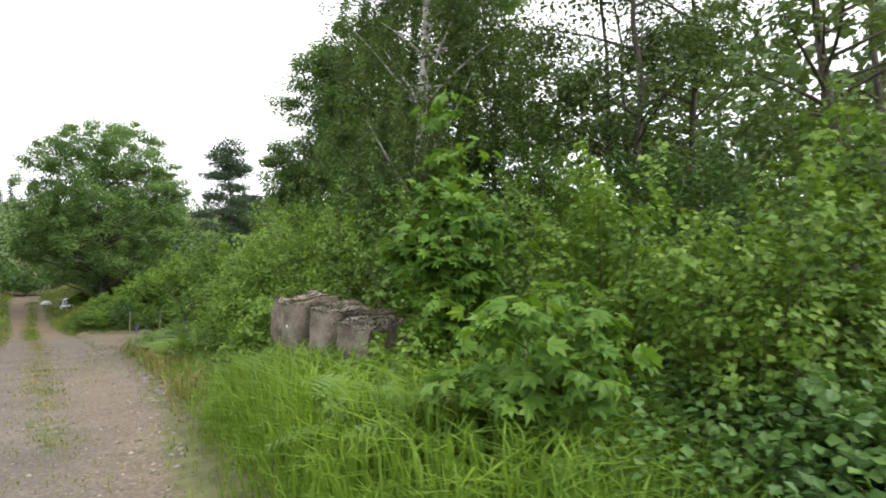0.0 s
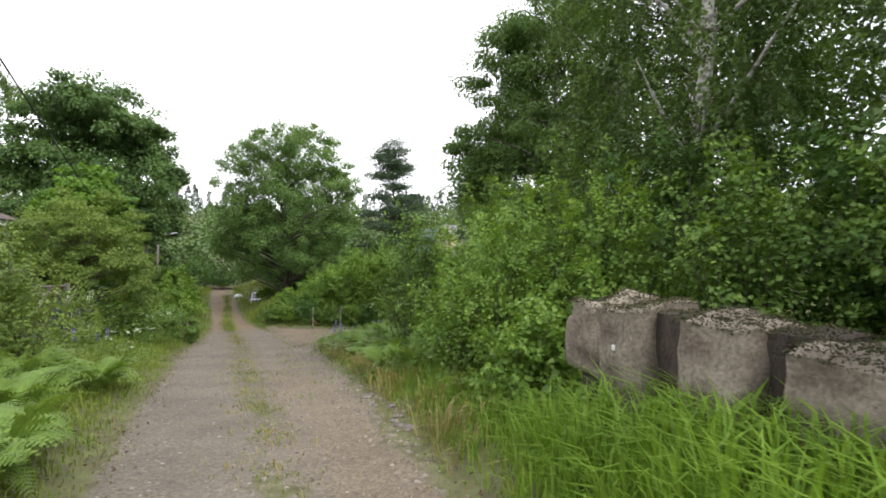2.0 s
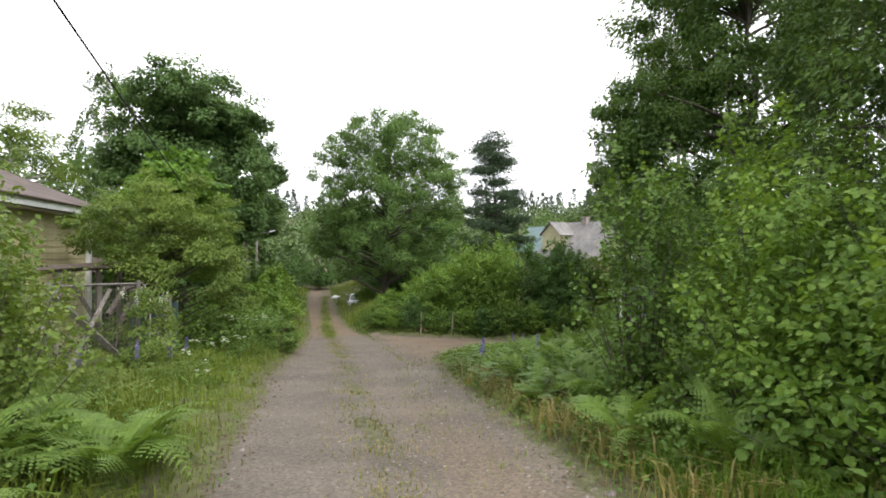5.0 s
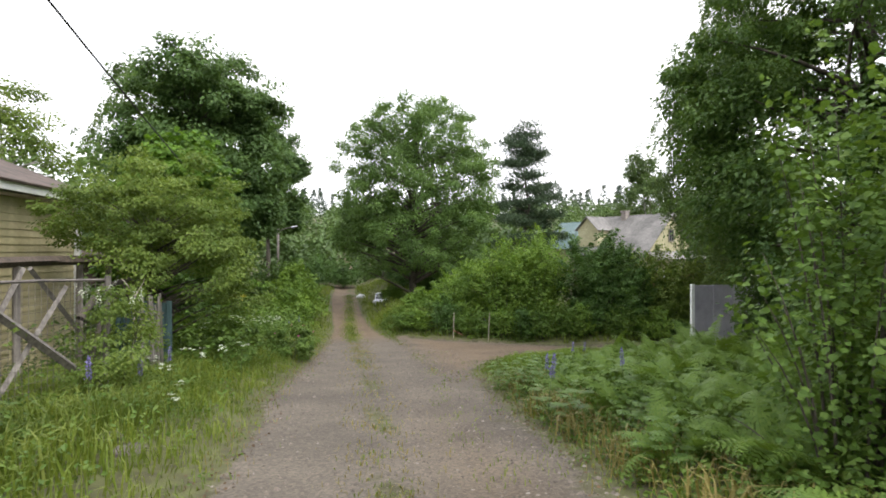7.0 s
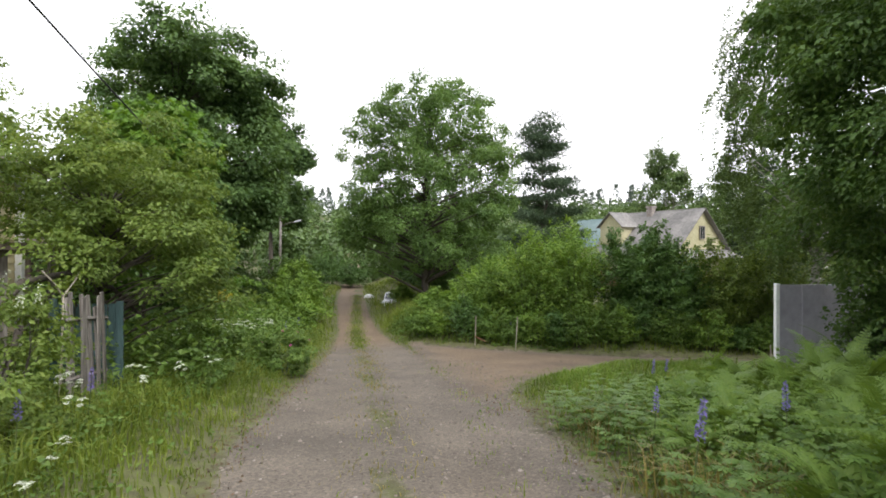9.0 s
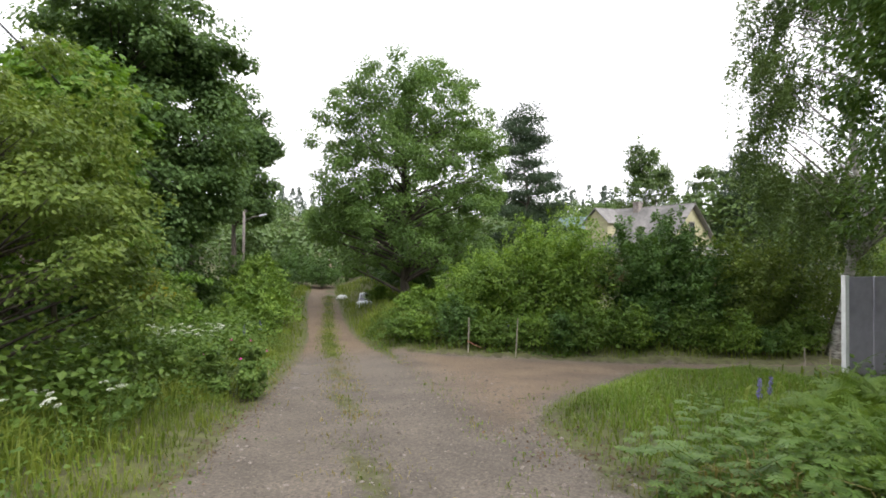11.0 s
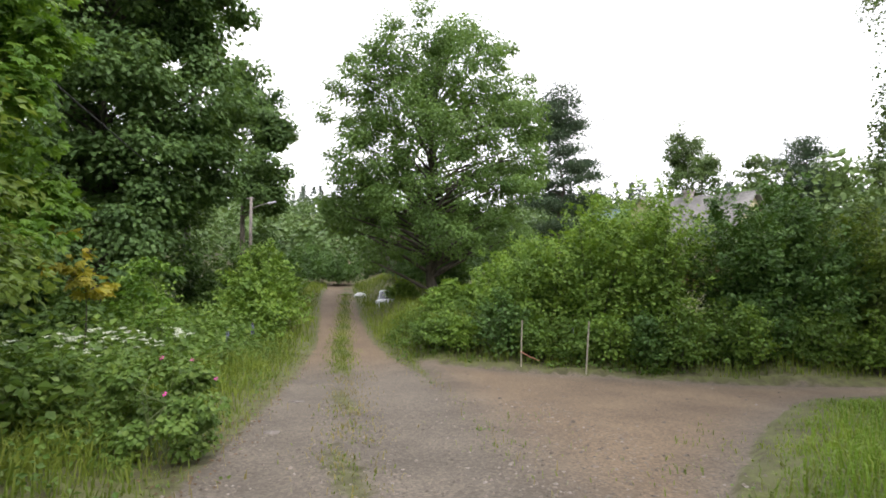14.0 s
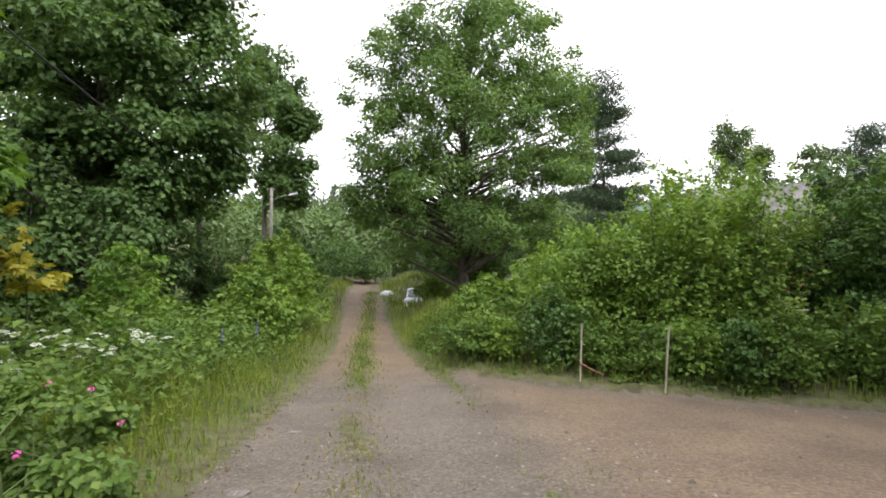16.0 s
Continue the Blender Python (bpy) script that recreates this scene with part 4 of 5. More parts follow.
def beam(name, parent, a, b, r, mat, sides=4):
    return part(name, tube(Buf(), [a, (np.array(a) + b) / 2 + [0, 0, 0.01], b], [r, r, r * 0.95], sides).mesh(name, M[mat]), parent)


for y in (17.4, 18.9, 20.4, 22.6, 24.0):
    beam("post", pf, (-5.9, y, float(land(-5.9, y)) - 0.1), (-5.9, y, 0.55), 0.07, "greywood")
beam("top_beam", pf, (-5.88, 16.6, 0.60), (-5.88, 24.4, 0.62), 0.09, "darkwood")
beam("top_beam", pf, (-6.6, 16.6, 0.66), (-5.4, 24.6, 0.54), 0.06, "darkwood")
beam("brace", pf, (-5.8, 18.9, -1.2), (-5.8, 20.4, 0.5), 0.055, "greywood")
beam("brace", pf, (-5.8, 22.4, -0.9), (-5.8, 20.6, 0.5), 0.055, "greywood")

# mesh gate with a diagonal brace
gt = new("mesh_gate")
tagged(gt, "leaning wire-mesh gate with weathered timber braces", "gate")
ga, gb = np.array([-3.98, 19.1]), np.array([-4.55, 16.9])
for w in (0.0, 1.0):
    x, y = ga + (gb - ga) * w
    beam("post", gt, (x, y, float(land(x, y)) - 0.2), (x + 0.04, y, 0.42 + 0.1 * w), 0.045, "greywood", 6)
beam("brace", gt, (*(ga + (gb - ga) * 0.08 + [0.05, 0]), -1.25), (*(ga + (gb - ga) * 0.98 + [0.05, 0]), 0.3), 0.06, "greywood")
beam("brace", gt, (*(ga + (gb - ga) * 0.85 + [-0.06, 0]), -1.2), (*(ga + (gb - ga) * 0.3 + [-0.06, 0]), 0.3), 0.045, "greywood")
beam("rail", gt, (*ga, 0.36), (*gb, 0.44), 0.025, "iron", 6)
wires = Buf()
for k in range(1, 23):
    x, y = ga + (gb - ga) * k / 23
    tube(wires, [(x, y, -1.4), (x, y, 0.38)], [0.0035, 0.0035], 3)
for k in range(18):
    z = -1.4 + 0.1 * k
    tube(wires, [(*ga, z), (*gb, z)], [0.0035, 0.0035], 3)
tagged(part("mesh", wires.mesh("mesh", M["iron"]), gt), kind="stuff")

# picket fence
fence = new("picket_fence")
tagged(fence, "broken grey picket fence in tall grass", "fence")
fr = np.random.default_rng(8)
for k in range(9):
    x, y = -3.97 + fr.normal(0, 0.015), 20.72 + 0.125 * k
    z = float(land(x, y))
    part("picket", box_mesh("picket", M["greywood"], pose(x, y, z - 0.1, fr.normal(0, 2), fr.normal(0, 2), 0), 0.022, 0.09, 1.72 + fr.normal(0, 0.06), 0.004), fence)
for z in (0.5, 1.3):
    beam("rail", fence, (-4.02, 20.62, float(land(-4.0, 20.7)) + z), (-4.03, 21.87, float(land(-4.0, 21.8)) + z), 0.03, "greywood")
stick = new("forked_branch")
tagged(stick, "bare pale forked branch stuck behind the pickets", "branch")
wood = Buf()
tube(wood, [(-4.35, 21.15, -2.0), (-4.33, 21.2, -0.8), (-4.33, 21.22, -0.08)], [0.02, 0.017, 0.014], 6)
tube(wood, [(-4.33, 21.22, -0.08), (-4.36, 21.0, 0.15), (-4.42, 20.86, 0.30)], [0.013, 0.011, 0.006], 6)
tube(wood, [(-4.33, 21.22, -0.08), (-4.26, 21.42, 0.15), (-4.24, 21.5, 0.27)], [0.013, 0.011, 0.006], 6)
part("stem", wood.mesh("stem", M["palewood"], True), stick)
bough = new("fallen_bough")
tagged(bough, "dark fallen bough arching behind the fence", "branch")
wood = Buf()
for pts in ([(-5.0, 20.6, -0.4), (-4.9, 21.3, 0.12), (-4.8, 22.2, 0.2), (-4.6, 23.4, -0.1), (-4.4, 24.2, -0.7)], [(-5.1, 21.0, -1.7), (-5.0, 21.4, -0.6), (-4.9, 22.0, -0.05), (-4.9, 23.0, 0.0)], [(-4.9, 23.3, -2.0), (-4.9, 22.9, -0.7), (-5.0, 22.5, 0.1)]):
    tube(wood, pts, np.linspace(0.07, 0.03, len(pts)), 6)
part("stem", wood.mesh("stem", M["bark"], True), bough)

# blue-green boards behind the pickets
screen = new("board_fence")
tagged(screen, "faded blue-green board fence behind the pickets", "fence")
for k in range(9):
    y = 22.5 + 0.02 * (k % 2)
    x = -5.1 + 0.125 * k
    part("board", box_mesh("board", M["bluegreen"], pose(x, y, float(land(x, y)) - 0.1), 0.115, 0.02, 1.72 + fr.normal(0, 0.02), 0.004), screen)
for z in (0.4, 1.3):
    beam("rail", screen, (-5.15, 22.56, float(land(-5.1, 22.5)) + z), (-4.05, 22.56, float(land(-4.1, 22.5)) + z), 0.03, "greywood")

# grey metal fence by the side road
SX, SY = 9.15, 23.7
shed = new("metal_fence")
shed.location = (SX, SY, float(land(SX, SY)))
tagged(shed, "grey-violet sheet-metal fence with a pale end post", "fence")
sheet = box_mesh("panel", M["shed"], pose(0, 0, 0), 0.59, 0.03, 2.02, 0.004)
rib = tube(Buf(), [(0, 0, 0), (0, 0, 2.02)], [0.018, 0.018], 5).mesh("rib", M["shed"])
for k in range(7):
    ob = part("panel", sheet, shed)
    ob.location = (0.36 + 0.6 * k, 0, 0)
    r2 = part("rib", rib, shed)
    r2.location = (0.06 + 0.6 * k, -0.02, 0)
part("corner_post", box_mesh("corner_post", M["white"], pose(0, -0.02, -0.1), 0.09, 0.09, 2.15, 0.006), shed)
for z in (0.4, 1.75):
    part("rail", tube(Buf(), [(0, 0.05, z), (4.3, 0.05, z)], [0.03, 0.03], 5).mesh("rail", M["iron"]), shed)

# old concrete blocks, mossy on top
br = np.random.default_rng(9)


def concrete_block(label, x, y, base, w, depth, h, lean=(0, 0), turn=0.0, mat="concrete", rough=0.05, mossy=True, seed=0):
    """A broken-edged block: w along the track, depth away from it."""
    blk = new("concrete_block")
    blk.matrix_world = pose(x, y, base, lean[0], lean[1], turn)
    tagged(blk, label, "block", "old concrete blocks")
    bm = bmesh.new()
    bmesh.ops.create_cube(bm, size=1)
    bmesh.ops.subdivide_edges(bm, edges=bm.edges[:], cuts=11, use_grid_fill=True)
    for e in bm.edges:
        e.smooth = e.calc_face_angle(0.0) < 1.0
    for v in bm.verts:
        c = v.co.copy()
        near = sorted((0.5 - abs(c.x), 0.5 - abs(c.y), 0.5 - abs(c.z)))
        p = Vector((c.x * depth, c.y * w, (c.z + 0.5) * h))
        if near[1] < 0.06:
            p -= Vector((c.x * depth, c.y * w, (c.z - 0.1) * h)).normalized() * 0.018
        s = Vector((p.x + seed * 3.1, p.y, p.z))
        p += Vector(noise.noise_vector(s * 2.0)) * rough * 1.2 + Vector(noise.noise_vector(s * 6)) * rough * 0.5 + Vector(noise.noise_vector(s * 17)) * rough * 0.16
        v.co = p
    me = bpy.data.meshes.new("body")
    bm.to_mesh(me)
    top = np.array([tuple(v.co) for v in bm.verts if v.co.z > h * 0.94])
    bm.free()
    for pl in me.polygons:
        pl.use_smooth = True
    me.materials.append(M[mat])
    part("body", me, blk)
    if mossy:
        n = int(2000 * w * depth / 0.35)
        pts = top[br.integers(0, len(top), n)] + br.normal(0, 0.03, (n, 3)) * [1, 1, 0.2]
        tagged(part("moss", leaves(Buf(), pts, 0.02, br, KITE, 0.7, 0.9, -0.3).mesh("moss", M["moss"]), blk, "brown-green moss tufts"), kind="stuff")
    return blk


BLOCKS_Z = float(land(2.9, 6.2)) - 0.15
# Blocks set back or below take the shade-darkened concrete; front ones stay pale.
concrete_block("low sunken lump of old concrete under a broken one", 3.05, 7.24, BLOCKS_Z, 0.5, 0.6, 0.72, (0, 0), 6, "stained", 0.06, False, 1)
concrete_block("rough broken concrete block tipped on a lower one", 2.98, 7.22, BLOCKS_Z + 0.70, 0.52, 0.62, 0.62, (3, -5), 8, "concrete", 0.10, True, 2)
marked = concrete_block("weathered pale concrete block with mossy top in a row", 2.96, 6.68, BLOCKS_Z, 0.5, 0.62, 1.33, (-2, -3), -5, "concrete", 0.05, True, 3)
part("paint_mark", box_mesh("paint_mark", M["white"], pose(-0.335, 0.02, 0.98), 0.02, 0.03, 0.045, 0.006), marked, "white paint fleck")
concrete_block("narrow recessed concrete block, stained brown and darkened for shade", 3.03, 6.27, BLOCKS_Z, 0.36, 0.56, 1.30, (0, -1), -14, "stained", 0.04, True, 4)
concrete_block("weathered pale concrete block with mossy top in a row", 2.96, 5.87, BLOCKS_Z, 0.52, 0.64, 1.30, (1, -2), -4, "concrete", 0.05, True, 5)
concrete_block("narrow recessed concrete block, stained brown and darkened for shade", 3.04, 5.53, BLOCKS_Z, 0.26, 0.56, 1.27, (0, 0), -10, "stained", 0.04, True, 6)
concrete_block("broad pale concrete block with a broken corner", 2.96, 5.12, BLOCKS_Z, 0.66, 0.62, 1.2, (2, -3), 3, "concrete", 0.07, True, 7)
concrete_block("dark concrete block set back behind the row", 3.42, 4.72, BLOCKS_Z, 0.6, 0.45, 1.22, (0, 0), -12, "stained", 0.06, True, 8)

# two stakes at the bank, two by the side road
for x, y, h in ((3.62, 30.2, 0.98), (4.82, 29.6, 0.98), (12.6, 27.9, 0.5), (13.3, 27.8, 0.5)):
    st = new("stake")
    st.location = (x, y, float(land(x, y)))
    tagged(st, "thin pale wooden stake at the foot of a bank", "stake", "stakes")
    part("shaft", box_mesh("shaft", M["palewood"], pose(0, 0, -0.15, br.normal(0, 1), br.normal(0, 1.5), 20), 0.028, 0.026, h + 0.15, 0.004), st)
tape = new("plastic_tape")
tagged(tape, "faded red plastic tape tied low on a stake", "tape")
tz = float(land(3.62, 30.2))
part("strip", tube(Buf(), [(3.59, 30.14, tz + 0.32), (3.68, 30.13, tz + 0.27), (3.8, 30.1, tz + 0.2), (3.98, 30.05, tz + 0.13)], [0.012, 0.015, 0.013, 0.009], 4).mesh("strip", M["redwall"]), tape)

# lamp pole and overhead wires
pole = new("street_lamp")
PX, PY = -5.07, 48.3
PZ = float(land(PX, PY))
tagged(pole, "grey wooden street-lamp pole with a bent arm", "lamp pole")
part("pole", tube(Buf(), [(PX, PY, PZ - 0.3), (PX, PY, PZ + 3), (PX + 0.03, PY, 2.75)], [0.085, 0.08, 0.07], 10).mesh("pole", M["iron"], True), pole)
part("arm", tube(Buf(), [(PX, PY, 2.1), (PX + 0.5, PY - 0.1, 2.32), (PX + 0.95, PY - 0.2, 2.42)], [0.03, 0.028, 0.026], 6).mesh("arm", M["iron"], True), pole)
part("lamp_head", box_mesh("lamp_head", M["shed"], pose(PX + 1.1, PY - 0.22, 2.39, 0, -14, 0), 0.42, 0.16, 0.1, 0.03), pole)
part("insulator", tube(Buf(), [(PX - 0.2, PY, 2.66), (PX + 0.2, PY, 2.66)], [0.04, 0.04], 6).mesh("insulator", M["iron"]), pole)

for x, y, zt in ((-1.1, -14.0, 7.9), (-6.37, 42.0, 2.2)):
    up_ = new("utility_pole")
    tagged(up_, "grey wooden utility pole carrying an overhead wire", "pole", "utility poles")
    part("shaft", tube(Buf(), [(x, y, float(land(x, y)) - 0.3), (x, y, zt * 0.5), (x, y, zt + 0.15)], [0.13, 0.12, 0.10], 10).mesh("shaft", M["greywood"], True), up_)
wire = new("overhead_wire")
tagged(wire, "dark overhead cable strung above the grassy verge", "wire")
wp = [(-1.1, -14, 7.9), (-2.4, 0, 6.09)] + [(-2.4 - 0.0945 * y, y, 5.704 - 0.0959 * y + 0.39 * (y / 20 - 1) ** 2) for y in range(4, 41, 3)] + [(-6.37, 42, 2.15)]
part("cable", tube(Buf(), wp, [0.017] * len(wp), 5).mesh("cable", M["rubber"], True), wire)

# silver car below the track, behind grass
car = new("car")
car.matrix_world = pose(2.25, 48.3, float(land(2.25, 48.3)) + 0.02, 0, 0, 172)
tagged(car, "small silver hatchback parked below the track in weeds", "car")
side = [(-1.8, 0.35), (-1.85, 0.62), (-1.72, 0.80), (-0.95, 0.92), (-0.35, 1.36), (0.75, 1.42), (1.45, 1.02), (1.75, 0.95), (1.85, 0.55), (1.8, 0.3)]
bm = bmesh.new()
rings = []
for yy, s in ((-0.78, 0.94), (-0.7, 1.0), (0.7, 1.0), (0.78, 0.94)):
    rings.append([bm.verts.new((yy * (0.82 if z > 1.0 else 1.0), x * s, 0.3 + (z - 0.3) * s)) for x, z in side])
for a, b in zip(rings, rings[1:]):
    for i in range(len(side)):
        j = (i + 1) % len(side)
        bm.faces.new((a[i], a[j], b[j], b[i]))
bm.faces.new(rings[0][::-1])
bm.faces.new(rings[-1])
bmesh.ops.recalc_face_normals(bm, faces=bm.faces[:])
bmesh.ops.bevel(bm, geom=bm.edges[:], offset=0.03, segments=2, affect="EDGES")
me = bpy.data.meshes.new("body")
bm.to_mesh(me)
bm.free()
me.materials.append(M["car_paint"])
part("body", me, car)
part("windscreen", box_mesh("windscreen", M["dark_glass"], pose(0, -0.66, 0.93, -54, 0, 0), 1.12, 0.02, 0.66, 0.004), car)
part("rear_window", box_mesh("rear_window", M["dark_glass"], pose(0, 1.46, 1.06, 60, 0, 0), 1.1, 0.02, 0.6, 0.004), car)
for sx in (-1, 1):
    part("side_window", box_mesh("side_window", M["dark_glass"], pose(sx * 0.705, 0.2, 0.98, 0, -sx * 14, 0), 0.02, 1.3, 0.34, 0.004), car)
    part("headlight", box_mesh("headlight", M["white"], pose(sx * 0.5, -1.80, 0.62), 0.3, 0.06, 0.14, 0.02), car)
    for yy in (-1.15, 1.15):
        wheel = part("wheel", tube(Buf(), [(sx * 0.62, yy, 0.3), (sx * 0.8, yy, 0.3)], [0.3, 0.3], 18).mesh("wheel", M["rubber"]), car)
        part("rim", tube(Buf(), [(sx * 0.79, yy, 0.3), (sx * 0.815, yy, 0.3)], [0.19, 0.17], 14).mesh("rim", M["iron"]), wheel)

# loose stones
def rock(name, x, y, s, mat, label, seed, group="verge stones"):
    bm = bmesh.new()
    bmesh.ops.create_icosphere(bm, subdivisions=3, radius=1)
    for v in bm.verts:
        v.co += Vector(noise.noise_vector(v.co * 1.3 + Vector((seed * 5.1, 0, 0)))) * 0.38 + Vector(noise.noise_vector(v.co * 4 + Vector((seed, 0, 0)))) * 0.08
        v.co = Vector((v.co.x * s[0], v.co.y * s[1], v.co.z * s[2]))
    me = bpy.data.meshes.new(name)
    bm.to_mesh(me)
    bm.free()
    me.materials.append(M[mat])
    ob = new(name, me)
    ob.location = (x, y, float(land(x, y)) + s[2] * 0.3)
    return tagged(ob, label, "stone", group)


rock("stone", -2.35, 15.6, (0.16, 0.13, 0.07), "stone", "flat grey stone half sunk in the verge", 1)
rock("stone", -2.75, 16.2, (0.12, 0.1, 0.06), "stone", "grey stone half sunk in the verge", 2)
rock("stone", -0.86, 25.7, (0.11, 0.07, 0.02), "stone", "pale flat stone at the edge of the track", 3)
rock("stone", -0.75, 27.6, (0.12, 0.06, 0.02), "stone", "pale flat stone at the edge of the track", 4)
rock("stone", 0.55, 49.4, (0.35, 0.25, 0.2), "white", "white boulder beside the far end of the track", 5)
for k in range(16):
    rock("stone", float(right_edge(8.6 + 0.17 * k)) + fr.uniform(-0.05, 0.35), 8.6 + 0.17 * k, tuple(fr.uniform(0.025, 0.07) * np.array([1.2, 1, 0.6])), "stone", "small rough stone in a worn roadside bank", 10 + k, "bank stones")


# ---- herbs, ferns and flowers ----
def frond_mesh(name, length, rng, pairs=19, arch=0.75):
    """A fern frond along +x that rises and arches over; pinnae of small leaflets."""
    b = Buf()
    t = np.linspace(0, 1, 9)
    path = np.stack([length * (0.25 * t + 0.72 * t ** 1.5), 0.04 * np.sin(t * 3), length * (1.12 * t - arch * t ** 2.2)], -1)
    tube(b, path, 0.006 * (1 - 0.75 * t), 4)
    for k in range(pairs):
        s = 0.24 + 0.74 * k / (pairs - 1)
        base = np.array([np.interp(s, t, path[:, i]) for i in range(3)])
        d = unit(np.array([np.interp(s + 0.02, t, path[:, i]) - np.interp(s - 0.02, t, path[:, i]) for i in range(3)]))
        for sg in (-1, 1):
            ln = length * 0.31 * (1 - (k / pairs)) ** 0.8 * min(1, 0.55 + k * 0.15) * rng.uniform(0.85, 1.1)
            way = unit(np.cross(d, [0, 0, 1]) * sg + d * 0.45 + [0, 0, -0.12 + rng.normal(0, 0.06)])
            nor = unit(np.cross(way, d) * sg)
            m = 5
            u = np.linspace(0.08, 0.95, m)
            wid = ln * 0.22 * (1 - u) ** 0.6 + 0.004
            cen = base + way * (ln * u)[:, None] - np.array([0, 0, 1]) * (0.10 * ln * u ** 2)[:, None]
            for s2 in (-1, 1):
                across = unit(np.cross(nor, way)) * s2
                v = np.stack([cen - way * ln * 0.10, cen + across * wid[:, None] + way * ln * 0.07, cen + way * ln * 0.12], 1)
                b.add(v, np.arange(m * 3).reshape(-1, 3))
    return b.mesh(name, M["fern"])


frn = np.random.default_rng(77)
FRONDS = [frond_mesh("frond", ln, frn, 18, ar) for ln, ar in ((1.05, 0.72), (0.9, 0.6), (1.15, 0.8))]


def fern(x, y, size, n=7):
    thing = new("fern")
    thing.matrix_world = pose(x, y, float(land(x, y)) - 0.03, frn.normal(0, 5), frn.normal(0, 5), frn.uniform(0, 360)) @ Matrix.Diagonal((size * 0.9, size * 0.9, size * 1.3, 1))
    for k in range(n):
        f = part("frond", FRONDS[k % 3], thing)
        f.matrix_basis = pose(0.03 * frn.normal(), 0.03 * frn.normal(), 0, frn.normal(0, 10), frn.normal(0, 12), 360 / n * k + frn.uniform(-18, 18))
    return tagged(thing, "light-green bracken fern with arching fronds on a verge", "fern", "bracken ferns")


for k in range(70):
    x = frn.uniform(2.5, 6.6)
    fern(x, frn.uniform(12.8, 20.0), frn.uniform(0.5, 0.7) + 0.07 * (x - 2.5))
for k in range(26):
    fern(frn.uniform(5.0, 8.2), frn.uniform(15.0, 20.5), frn.uniform(0.6, 0.9))
for x, y, s in ((2.1, 3.35, 1.0), (2.25, 2.9, 0.9), (2.2, 12.0, 0.7), (2.4, 11.0, 0.7), (2.3, 14.0, 0.6)):
    fern(x, y, s)
for k in range(60):
    fern(frn.uniform(-4.2, -1.8), frn.uniform(5.2, 12.8), frn.uniform(0.62, 0.95))


def flower_mesh(name, pts, size, mat, rng, tilt=0.5):
    return leaves(Buf(), pts, size, rng, KITE, 0.9, tilt, -0.2).mesh(name, M[mat])


def lupin_parts():
    rng = np.random.default_rng(31)
    h = np.linspace(0, 1, 110)
    a = np.arange(110) * 2.4
    r = 0.024 * (1 - 0.8 * h) + 0.005
    spike = flower_mesh("flower_spike", np.stack([r * np.cos(a), r * np.sin(a), 0.58 + 0.28 * h], -1), 0.024, "petal_blue", rng, 0.9)
    stem = tube(Buf(), [(0, 0, -0.05), (0.01, 0, 0.4), (0, 0, 0.88)], [0.007, 0.006, 0.002], 5).mesh("stem", M["stem"])
    lf = Buf()
    for k in range(11):
        ang, hh, ln = rng.uniform(0, 6.28), rng.uniform(0.12, 0.48), rng.uniform(0.1, 0.22)
        c = np.array([ln * math.cos(ang), ln * math.sin(ang), hh + 0.06])
        tube(lf, [(0, 0, hh - 0.06), tuple(c)], [0.003, 0.002], 3)
        for j in range(9):
            b = j * 0.7
            d = np.array([math.cos(b), math.sin(b), -0.12])
            n_ = np.array([-math.sin(b), math.cos(b), 0]) * 0.013
            L = 0.085 * rng.uniform(0.8, 1.15)
            lf.add([c, c + d * L * 0.6 + n_, c + d * L, c + d * L * 0.6 - n_], [[0, 2, 1], [0, 3, 2]])
    return spike, stem, lf.mesh("leaves", M["lupin"])


LUPIN = lupin_parts()


def lupin(x, y, s, spike=True):
    th_ = new("lupin")
    th_.matrix_world = pose(x, y, float(land(x, y)), frn.normal(0, 4), frn.normal(0, 4), frn.uniform(0, 360)) @ Matrix.Diagonal((s, s, s, 1))
    if spike:
        part("flower_spike", LUPIN[0], th_)
        part("stem", LUPIN[1], th_)
    part("leaf", LUPIN[2], th_)
    return tagged(th_, "blue-violet lupin with palmate leaves on the verge" if spike else "leafy lupin plant without flowers on the verge", "flower", "lupins")


for x, y, s in ((2.05, 16.2, 1.0), (2.45, 17.4, 0.8), (4.1, 20.2, 0.75), (4.4, 20.4, 0.7), (3.4, 16.9, 0.85), (-3.4, 17.2, 1.0), (-3.1, 17.9, 0.9), (-3.9, 16.2, 1.0), (-3.2, 19.4, 0.9), (-2.3, 33.0, 1.0), (-2.5, 31.2, 1.0), (4.95, 30.6, 0.85)):
    lupin(x, y, s)
for k in range(44):
    lupin(frn.uniform(2.1, 4.2), frn.uniform(13.6, 20.0), frn.uniform(0.8, 1.05), False)
for k in range(2):
    lupin(frn.uniform(3.6, 4.4), frn.uniform(20.6, 21.4), frn.uniform(0.5, 0.65), False)


def umbel_parts():
    rng = np.random.default_rng(32)
    out = []
    for k in range(3):
        r = 0.05 + 0.015 * k
        a, q = rng.uniform(0, 6.28, 60), np.sqrt(rng.uniform(0, 1, 60))
        p = np.stack([r * q * np.cos(a), r * q * np.sin(a), 0.02 * (1 - q * q)], -1)
        out.append(leaves(Buf(), p, 0.02, rng, KITE, 1.0, 0.25, 0.0).mesh("umbel", M["petal_white"]))
    return out


